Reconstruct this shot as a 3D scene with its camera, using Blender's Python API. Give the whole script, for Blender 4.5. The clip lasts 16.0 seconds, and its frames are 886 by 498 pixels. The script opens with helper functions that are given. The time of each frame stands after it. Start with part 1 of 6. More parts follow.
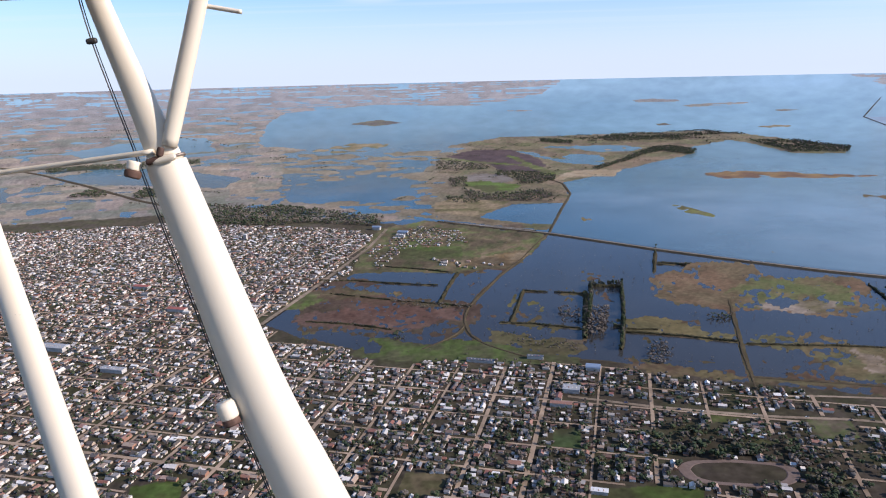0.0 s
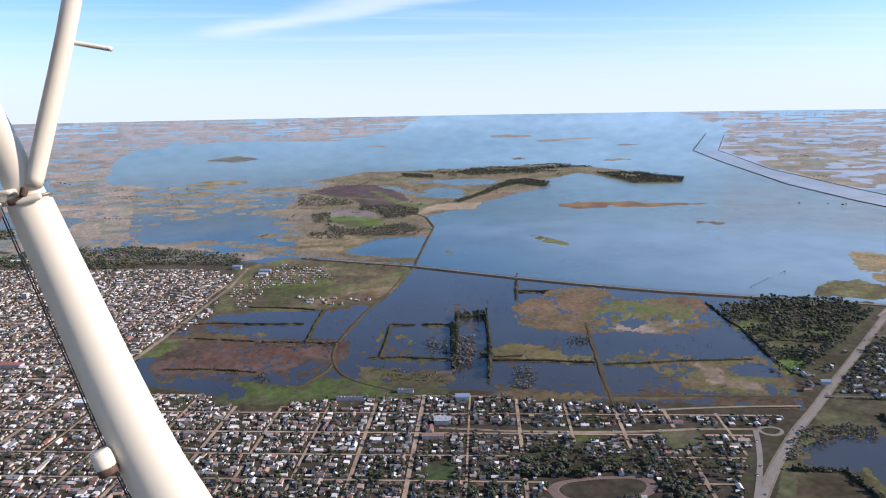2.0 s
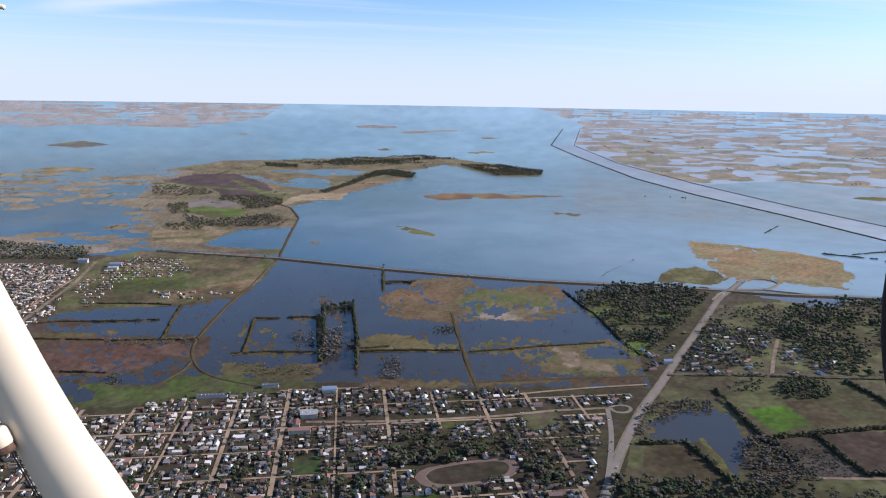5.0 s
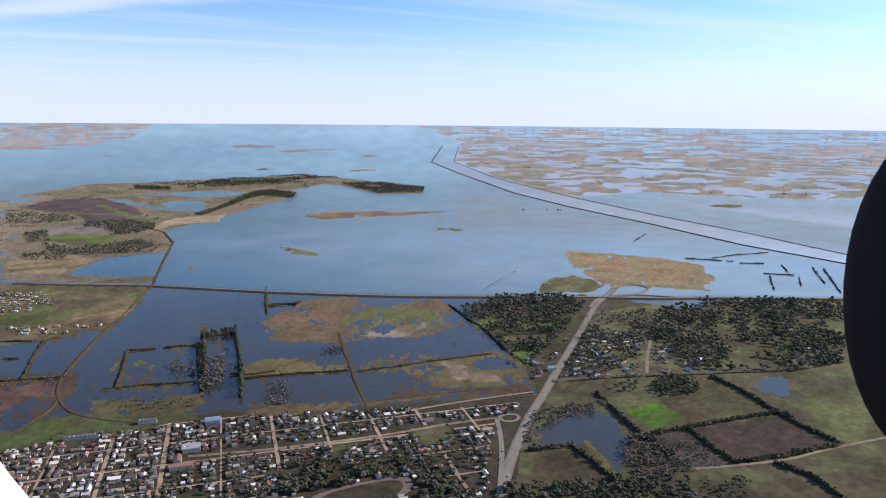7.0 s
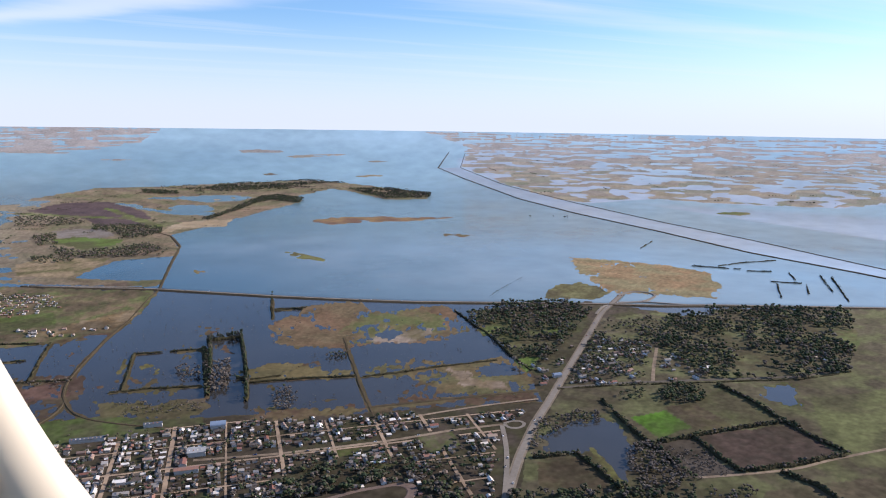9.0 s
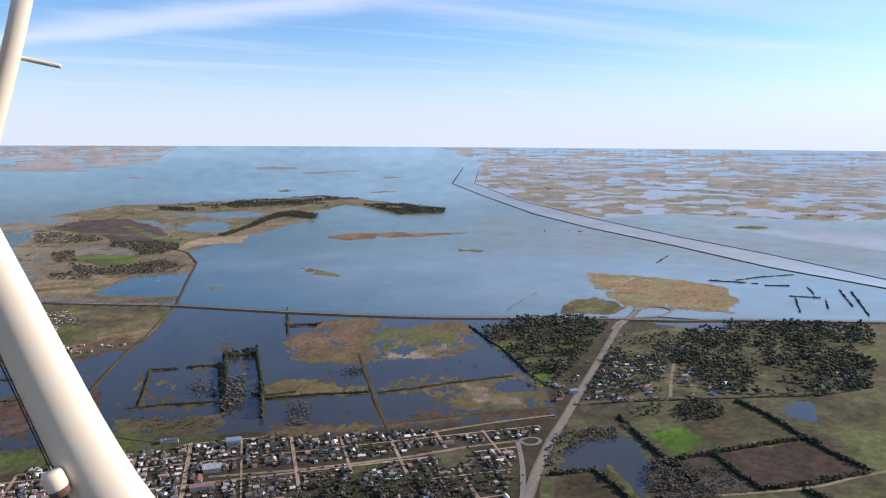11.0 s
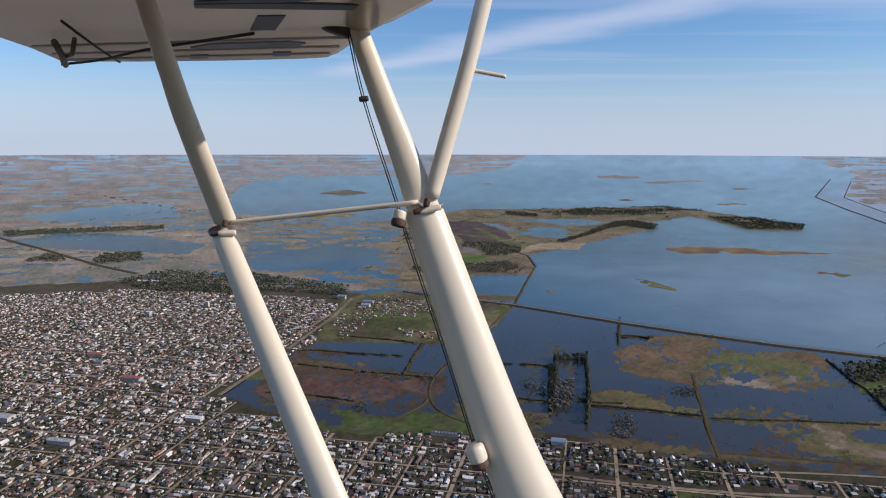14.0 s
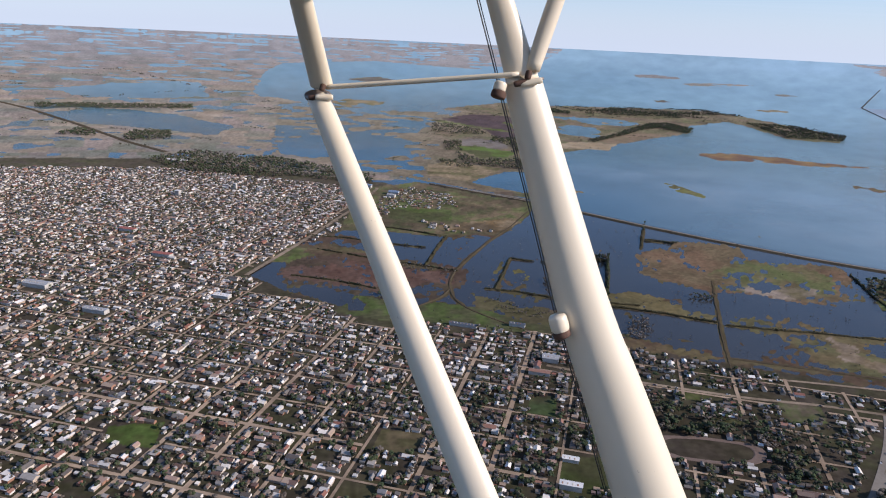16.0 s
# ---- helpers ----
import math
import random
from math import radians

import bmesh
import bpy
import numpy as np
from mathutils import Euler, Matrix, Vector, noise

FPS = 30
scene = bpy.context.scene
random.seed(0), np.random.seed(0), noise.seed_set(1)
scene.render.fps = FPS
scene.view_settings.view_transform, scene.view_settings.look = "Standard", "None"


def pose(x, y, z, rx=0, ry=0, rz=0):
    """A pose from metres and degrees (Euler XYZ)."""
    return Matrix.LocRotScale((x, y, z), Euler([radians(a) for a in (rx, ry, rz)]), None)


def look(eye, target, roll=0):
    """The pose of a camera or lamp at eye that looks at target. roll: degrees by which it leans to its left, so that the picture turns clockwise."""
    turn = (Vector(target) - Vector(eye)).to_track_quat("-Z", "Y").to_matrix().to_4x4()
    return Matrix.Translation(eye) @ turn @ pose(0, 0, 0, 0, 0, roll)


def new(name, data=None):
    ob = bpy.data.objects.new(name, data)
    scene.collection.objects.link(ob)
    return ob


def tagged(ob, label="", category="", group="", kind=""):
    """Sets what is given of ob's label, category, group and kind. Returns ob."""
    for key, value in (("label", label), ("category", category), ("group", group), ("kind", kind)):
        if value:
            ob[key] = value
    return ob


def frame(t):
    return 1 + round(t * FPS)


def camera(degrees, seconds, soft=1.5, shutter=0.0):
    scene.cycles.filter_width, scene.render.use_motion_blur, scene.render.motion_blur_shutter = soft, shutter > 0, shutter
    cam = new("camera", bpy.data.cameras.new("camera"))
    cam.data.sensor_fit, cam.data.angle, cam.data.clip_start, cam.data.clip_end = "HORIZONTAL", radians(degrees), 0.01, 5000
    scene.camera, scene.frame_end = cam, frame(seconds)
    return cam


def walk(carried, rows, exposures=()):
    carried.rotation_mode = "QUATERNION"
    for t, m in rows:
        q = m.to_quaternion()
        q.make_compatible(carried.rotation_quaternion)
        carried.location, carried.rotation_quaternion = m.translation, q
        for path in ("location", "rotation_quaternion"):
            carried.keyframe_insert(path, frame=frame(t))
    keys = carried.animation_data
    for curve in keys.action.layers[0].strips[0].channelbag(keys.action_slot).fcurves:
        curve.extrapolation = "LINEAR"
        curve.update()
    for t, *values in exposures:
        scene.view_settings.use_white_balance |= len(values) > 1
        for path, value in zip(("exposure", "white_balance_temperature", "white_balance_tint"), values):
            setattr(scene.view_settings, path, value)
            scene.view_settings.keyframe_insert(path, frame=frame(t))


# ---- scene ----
cam = camera(64.0, 16.0, soft=1.1)
EYE = 420.0  # height of the flight over the plain, metres
# seconds, x, y, z, yaw, pitch, lean to the right
ROWS = [
    (0.0, 0.315, 0.121, 420.439, 2.59, -13.86, 1.38),
    (0.5, 0.319, 0.111, 420.437, 0.36, -11.81, 1.64),
    (1.0, 0.291, 0.086, 420.447, -1.45, -12.25, 2.51),
    (1.5, 0.282, 0.066, 420.450, -5.24, -11.29, 1.52),
    (2.0, 0.269, 0.046, 420.447, -8.55, -11.29, 1.02),
    (2.5, 0.247, 0.023, 420.439, -10.55, -10.85, 0.44),
    (3.0, 0.218, 0.003, 420.428, -11.71, -10.58, 0.88),
    (3.5, 0.181, -0.013, 420.406, -13.22, -10.69, 0.33),
    (6.0, 0.078, -0.037, 420.413, -24.30, -12.64, -0.54),
    (6.5, 0.026, -0.042, 420.415, -26.71, -11.22, 0.02),
    (7.0, -0.018, -0.047, 420.417, -28.97, -10.51, -0.53),
    (7.5, -0.048, -0.052, 420.418, -30.14, -10.07, -0.73),
    (8.0, -0.079, -0.057, 420.420, -30.20, -10.17, -1.19),
    (8.5, -0.105, -0.062, 420.421, -29.12, -10.16, -0.99),
    (11.0, -0.260, -0.086, 420.429, -27.26, -8.81, -0.38),
    (11.5, -0.295, -0.088, 420.432, -23.94, -7.87, 0.67),
    (12.0, -0.330, -0.086, 420.433, -20.86, -7.32, 0.63),
    (12.5, -0.363, -0.030, 420.435, -12.67, -7.88, 0.49),
    (13.0, -0.393, -0.016, 420.430, -10.03, -7.94, -0.14),
    (13.5, -0.426, -0.010, 420.421, -4.61, -6.56, -1.22),
    (14.0, -0.464, -0.012, 420.412, -0.29, -8.21, -0.09),
    (14.5, -0.504, -0.021, 420.406, 1.51, -9.53, -0.71),
    (15.0, -0.563, -0.052, 420.393, 3.03, -11.08, -0.07),
    (15.5, -0.619, -0.058, 420.372, 5.61, -14.45, 0.12),
    (16.0, -0.655, -0.064, 420.355, 1.57, -16.83, -2.75),
]
walk(cam, [(t, pose(x, y, z, 0, 0, yaw) @ pose(0, 0, 0, 90 + pitch) @ pose(0, 0, 0, 0, 0, -lean)) for t, x, y, z, yaw, pitch, lean in ROWS],
     exposures=[(0.0, 0.54, 5650, 19), (1.5, 0.68, 5650, 19), (2.5, 0.7, 5700, 18), (3.5, 0.5, 5700, 18), (6.0, 0.58, 5850, 18), (8.5, 0.6, 5900, 19), (11.5, 0.52, 5900, 18), (12.5, 0.28, 5800, 17), (13.5, 0.12, 5700, 16), (14.8, -0.04, 5700, 17), (15.5, 0.06, 5700, 18), (16.0, 0.34, 5750, 18)])

# ---- sky and sun ----
SUN_AZ, SUN_EL = radians(103), radians(28)   # azimuth clockwise from +y
world = bpy.data.worlds.new("sky")
scene.world = world
world.use_nodes = True
wn = world.node_tree
wn.nodes.clear()


def wnode(kind, **kw):
    n = wn.nodes.new(kind)
    for k, v in kw.items():
        if k.startswith("in_"):
            n.inputs[int(k[3:])].default_value = v
        elif k == "blend_type":
            n.blend_type = v
        elif k == "data_type":
            n.data_type = v
        elif k == "operation":
            n.operation = v
    return n


def wlink(a, i, b, j):
    wn.links.new(a.outputs[i], b.inputs[j])


sky = wn.nodes.new("ShaderNodeTexSky")
sky.sky_type = "NISHITA"
sky.sun_disc = False
sky.sun_elevation, sky.sun_rotation = SUN_EL, SUN_AZ
sky.altitude, sky.air_density, sky.dust_density, sky.ozone_density = 400, 1.0, 0.7, 3.0
tc = wn.nodes.new("ShaderNodeTexCoord")
# thin cirrus: long streaks low over the horizon, a broad feathered band higher up
sep = wn.nodes.new("ShaderNodeSeparateXYZ")
wlink(tc, "Generated", sep, 0)
lift = wnode("ShaderNodeMath", operation="MAXIMUM", in_1=0.02)
wlink(sep, 2, lift, 0)
ox = wnode("ShaderNodeMath", operation="DIVIDE")
oy = wnode("ShaderNodeMath", operation="DIVIDE")
wlink(sep, 0, ox, 0), wlink(lift, 0, ox, 1), wlink(sep, 1, oy, 0), wlink(lift, 0, oy, 1)
plane = wn.nodes.new("ShaderNodeCombineXYZ")
wlink(ox, 0, plane, 0), wlink(oy, 0, plane, 1)
turn = wn.nodes.new("ShaderNodeMapping")
turn.inputs["Rotation"].default_value = (0, 0, radians(33))
turn.inputs["Scale"].default_value = (0.06, 0.45, 1)
wlink(plane, 0, turn, 0)
streak = wn.nodes.new("ShaderNodeTexNoise")
streak.inputs["Scale"].default_value, streak.inputs["Detail"].default_value, streak.inputs["Roughness"].default_value = 1.6, 7, 0.55
streak.inputs["Distortion"].default_value = 0.4
wlink(turn, 0, streak, "Vector")
ramp = wn.nodes.new("ShaderNodeValToRGB")
ramp.color_ramp.elements[0].position, ramp.color_ramp.elements[1].position = 0.5, 0.78
wlink(streak, 0, ramp, 0)
fade = wn.nodes.new("ShaderNodeMapRange")
fade.interpolation_type = "SMOOTHSTEP"
fade.inputs[1].default_value, fade.inputs[2].default_value, fade.inputs[3].default_value, fade.inputs[4].default_value = 0.02, 0.11, 0.0, 0.62
wlink(sep, 2, fade, 0)
amount = wnode("ShaderNodeMath", operation="MULTIPLY")
wlink(ramp, 0, amount, 0), wlink(fade, 0, amount, 1)
# milky air towards the skyline
milk = wn.nodes.new("ShaderNodeMapRange")
milk.interpolation_type = "SMOOTHSTEP"
milk.inputs[1].default_value, milk.inputs[2].default_value, milk.inputs[3].default_value, milk.inputs[4].default_value = -0.02, 0.15, 0.9, 0.0
wlink(sep, 2, milk, 0)
haze = wnode("ShaderNodeMixRGB", blend_type="MIX")
deep = wnode("ShaderNodeMixRGB", blend_type="MULTIPLY", in_0=1.0)
deep.inputs[2].default_value = (0.88, 1.03, 1.1, 1)
wlink(sky, 0, deep, 1)
wlink(milk, 0, haze, 0), wlink(deep, 0, haze, 1)
haze.inputs[2].default_value = (5.6, 6.02, 6.4, 1)
# one long feathered wisp across the sky
across = wnode("ShaderNodeVectorMath", operation="DOT_PRODUCT", in_1=(0.85, 0.53, 0))
along = wnode("ShaderNodeVectorMath", operation="DOT_PRODUCT", in_1=(0.53, -0.85, 0))
wlink(plane, 0, across, 0), wlink(plane, 0, along, 0)
curl = wn.nodes.new("ShaderNodeTexNoise")
curl.inputs["Scale"].default_value, curl.inputs["Detail"].default_value = 0.7, 8
wlink(plane, 0, curl, "Vector")
bend = wnode("ShaderNodeMath", operation="MULTIPLY_ADD", in_1=1.1, in_2=-4.75)
wlink(curl, 0, bend, 0)
off = wnode("ShaderNodeMath", operation="ADD")
wlink(across, "Value", off, 0), wlink(bend, 0, off, 1)
gap = wnode("ShaderNodeMath", operation="ABSOLUTE")
wlink(off, 0, gap, 0)
body = wn.nodes.new("ShaderNodeMapRange")
body.interpolation_type = "SMOOTHSTEP"
body.inputs[1].default_value, body.inputs[2].default_value, body.inputs[3].default_value, body.inputs[4].default_value = 0.02, 0.8, 0.62, 0.0
wlink(gap, 0, body, 0)
start = wn.nodes.new("ShaderNodeMapRange")
start.interpolation_type = "SMOOTHSTEP"
start.inputs[1].default_value, start.inputs[2].default_value = -10.6, -8.6
wlink(along, "Value", start, 0)
wisp = wnode("ShaderNodeMath", operation="MULTIPLY")
wlink(body, 0, wisp, 0), wlink(start, 0, wisp, 1)
total = wnode("ShaderNodeMath", operation="MAXIMUM")
wlink(amount, 0, total, 0), wlink(wisp, 0, total, 1)
mix = wnode("ShaderNodeMixRGB", blend_type="MIX")
wlink(total, 0, mix, 0), wlink(haze, 0, mix, 1)
mix.inputs[2].default_value = (6.0, 6.3, 6.9, 1)
back = wn.nodes.new("ShaderNodeBackground")
back.inputs[1].default_value = 0.1
wlink(mix, 0, back, 0)
outw = wn.nodes.new("ShaderNodeOutputWorld")
wlink(back, 0, outw, 0)

sun = new("sun", bpy.data.lights.new("sun", "SUN"))
sun.data.energy, sun.data.angle, sun.data.color = 4.6, radians(0.6), (1.0, 0.87, 0.69)
sun_way = Vector((math.sin(SUN_AZ) * math.cos(SUN_EL), math.cos(SUN_AZ) * math.cos(SUN_EL), math.sin(SUN_EL)))
sun.matrix_world = look(sun_way * 50 + Vector((0, 0, EYE)), (0, 0, EYE))


# ---- materials ----
def material(name, colour=(0.5, 0.5, 0.5), rough=0.8, metal=0.0, spread=0.25, scale=1.0, bump=0.0, attribute=None, island=None, random_by=None, spots=0.0):
    """colour varied by noise at two scales; attribute: a colour layer used instead; island: ramp of colours picked piece by piece."""
    m = bpy.data.materials.new(name)
    m.use_nodes = True
    t = m.node_tree
    bsdf = t.nodes["Principled BSDF"]
    bsdf.inputs["Roughness"].default_value, bsdf.inputs["Metallic"].default_value = rough, metal
    bsdf.inputs["Specular IOR Level"].default_value = 0.04 if rough > 0.85 else 0.5   # soil and leaves have no sheen
    geo = t.nodes.new("ShaderNodeNewGeometry")
    n1, n2 = t.nodes.new("ShaderNodeTexNoise"), t.nodes.new("ShaderNodeTexNoise")
    n1.inputs["Scale"].default_value, n1.inputs["Detail"].default_value = scale, 6
    n2.inputs["Scale"].default_value, n2.inputs["Detail"].default_value = scale * 0.11, 4
    for n in (n1, n2):
        t.links.new(geo.outputs["Position"], n.inputs["Vector"])
    add = t.nodes.new("ShaderNodeMath")
    add.operation = "ADD"
    t.links.new(n1.outputs[0], add.inputs[0]), t.links.new(n2.outputs[0], add.inputs[1])
    span = t.nodes.new("ShaderNodeMapRange")
    span.inputs[1].default_value, span.inputs[2].default_value = 0.6, 1.4
    span.inputs[3].default_value, span.inputs[4].default_value = 1 - spread, 1 + spread
    t.links.new(add.outputs[0], span.inputs[0])
    mul = t.nodes.new("ShaderNodeVectorMath")
    mul.operation = "MULTIPLY"
    t.links.new(span.outputs[0], mul.inputs[1])
    if attribute:
        at = t.nodes.new("ShaderNodeAttribute")
        at.attribute_name = attribute
        t.links.new(at.outputs["Color"], mul.inputs[0])
    elif island:
        r = t.nodes.new("ShaderNodeValToRGB")
        r.color_ramp.interpolation = "CONSTANT"
        for i, c in enumerate(island):
            e = r.color_ramp.elements[i] if i < 2 else r.color_ramp.elements.new(i / len(island))
            e.position, e.color = i / len(island), (*c, 1)
        if random_by == "object":
            oi = t.nodes.new("ShaderNodeObjectInfo")
            t.links.new(oi.outputs["Random"], r.inputs[0])
        else:
            t.links.new(geo.outputs["Random Per Island"], r.inputs[0])
        t.links.new(r.outputs[0], mul.inputs[0])
    else:
        mul.inputs[0].default_value = colour
    t.links.new(mul.outputs[0], bsdf.inputs["Base Color"])
    if bump:
        b = t.nodes.new("ShaderNodeBump")
        b.inputs["Strength"].default_value, b.inputs["Distance"].default_value = bump, 1.0 / scale
        t.links.new(n1.outputs[0], b.inputs["Height"]), t.links.new(b.outputs[0], bsdf.inputs["Normal"])
    return m


def water_material():
    m = material("water", rough=0.12, spread=0.2, scale=0.01, attribute="cover")
    t = m.node_tree
    bsdf = t.nodes["Principled BSDF"]
    bsdf.inputs["IOR"].default_value = 1.33
    geo = t.nodes.new("ShaderNodeNewGeometry")
    n = t.nodes.new("ShaderNodeTexNoise")
    n.inputs["Scale"].default_value, n.inputs["Detail"].default_value = 0.35, 5
    t.links.new(geo.outputs["Position"], n.inputs["Vector"])
    wind = t.nodes.new("ShaderNodeTexNoise")   # calm lanes and ruffled patches
    wind.inputs["Scale"].default_value, wind.inputs["Detail"].default_value = 0.004, 5
    t.links.new(geo.outputs["Position"], wind.inputs["Vector"])
    mr = t.nodes.new("ShaderNodeMapRange")
    mr.inputs[1].default_value, mr.inputs[2].default_value, mr.inputs[3].default_value, mr.inputs[4].default_value = 0.35, 0.65, 0.08, 0.2
    t.links.new(wind.outputs[0], mr.inputs[0]), t.links.new(mr.outputs[0], bsdf.inputs["Roughness"])
    b = t.nodes.new("ShaderNodeBump")
    b.inputs["Strength"].default_value, b.inputs["Distance"].default_value = 0.12, 0.5
    t.links.new(n.outputs[0], b.inputs["Height"]), t.links.new(b.outputs[0], bsdf.inputs["Normal"])
    return m


M_GROUND = material("ground", rough=0.95, spread=0.35, scale=0.12, attribute="cover")
M_WATER = water_material()
M_DIRT = material("dirt_road", (0.22, 0.17, 0.12), 0.95, spread=0.55, scale=0.08)
M_STREET = material("earth_street", (0.29, 0.215, 0.15), 0.95, spread=0.55, scale=0.05)
M_VERGE = material("dusty_verge", (0.16, 0.13, 0.095), 0.95, spread=0.45, scale=0.06)
M_ASPHALT = material("asphalt", (0.2, 0.175, 0.145), 0.9, spread=0.2, scale=0.2)
M_BANK = material("embankment", (0.075, 0.058, 0.036), 0.95, spread=0.4, scale=0.1)
M_BALLAST = material("ballast", (0.11, 0.095, 0.075), 0.95, spread=0.3, scale=0.2)
M_WALL = material("house_wall", rough=0.9, spread=0.15, scale=0.4, island=[(0.5, 0.45, 0.38), (0.36, 0.28, 0.21), (0.56, 0.52, 0.47), (0.27, 0.15, 0.1), (0.4, 0.33, 0.26)])
ROOFS = [(0.46, 0.43, 0.39), (0.64, 0.58, 0.5), (0.55, 0.5, 0.45), (0.3, 0.2, 0.15), (0.09, 0.072, 0.055), (0.66, 0.62, 0.57), (0.2, 0.085, 0.055), (0.22, 0.2, 0.18), (0.13, 0.11, 0.095), (0.3, 0.27, 0.24), (0.16, 0.11, 0.085), (0.17, 0.165, 0.165), (0.09, 0.075, 0.065), (0.14, 0.12, 0.1), (0.24, 0.125, 0.085), (0.12, 0.07, 0.05), (0.3, 0.22, 0.16)]
M_ROOF = material("house_roof", rough=0.55, metal=0.0, spread=0.2, scale=0.3, island=ROOFS)
M_LEAF = material("leaves", rough=0.9, spread=0.4, scale=0.6, island=[(0.04, 0.052, 0.028), (0.053, 0.063, 0.032), (0.07, 0.063, 0.043), (0.036, 0.048, 0.028), (0.078, 0.07, 0.048), (0.056, 0.07, 0.033)])
M_BARE = material("bare_twigs", rough=0.95, spread=0.3, scale=0.6, island=[(0.1, 0.083, 0.068), (0.13, 0.112, 0.095), (0.08, 0.065, 0.052), (0.11, 0.094, 0.08)])
M_HEDGE = material("bramble", rough=0.95, spread=0.5, scale=0.5, colour=(0.045, 0.04, 0.022))
M_TRUNK = material("bark", (0.1, 0.08, 0.06), 0.95, spread=0.3, scale=2)
M_PAINT = material("cream_paint", (0.71, 0.615, 0.465), 0.36, spread=0.05, scale=3)
# chips and grime on the paint
_t = M_PAINT.node_tree
_mul = _t.nodes["Principled BSDF"].inputs["Base Color"].links[0].from_node
_chip, _ramp, _mix, _pos = _t.nodes.new("ShaderNodeTexNoise"), _t.nodes.new("ShaderNodeValToRGB"), _t.nodes.new("ShaderNodeMixRGB"), _t.nodes.new("ShaderNodeNewGeometry")
_chip.inputs["Scale"].default_value, _chip.inputs["Detail"].default_value, _chip.inputs["Roughness"].default_value = 34, 6, 0.6
_ramp.color_ramp.elements[0].position, _ramp.color_ramp.elements[1].position = 0.7, 0.76
_mix.inputs[2].default_value = (0.2, 0.14, 0.09, 1)
_t.links.new(_pos.outputs["Position"], _chip.inputs["Vector"]), _t.links.new(_chip.outputs[0], _ramp.inputs[0]), _t.links.new(_ramp.outputs[0], _mix.inputs[0])
_t.links.new(_mul.outputs[0], _mix.inputs[1]), _t.links.new(_mix.outputs[0], _t.nodes["Principled BSDF"].inputs["Base Color"])
M_WING = material("wing_fabric", (0.56, 0.52, 0.45), 0.3, spread=0.12, scale=1.3)
# doped fabric lets some of the sun through
_t = M_WING.node_tree
_glow, _mix = _t.nodes.new("ShaderNodeBsdfTranslucent"), _t.nodes.new("ShaderNodeMixShader")
_glow.inputs[0].default_value, _mix.inputs[0].default_value = (0.95, 0.86, 0.74, 1), 0.34
_t.links.new(_t.nodes["Principled BSDF"].outputs[0], _mix.inputs[1]), _t.links.new(_glow.outputs[0], _mix.inputs[2])
_t.links.new(_mix.outputs[0], _t.nodes["Material Output"].inputs[0])
M_NAVY = material("navy_letters", (0.1, 0.115, 0.17), 0.4, spread=0.1, scale=4)
M_STEEL = material("weathered_steel", (0.25, 0.2, 0.16), 0.5, 0.6, spread=0.4, scale=60)
M_RUST = material("rusty_bolt", (0.1, 0.055, 0.038), 0.8, 0.3, spread=0.5, scale=80)
M_CABLE = material("cable", (0.06, 0.055, 0.05), 0.5, 0.3, spread=0.3, scale=40)

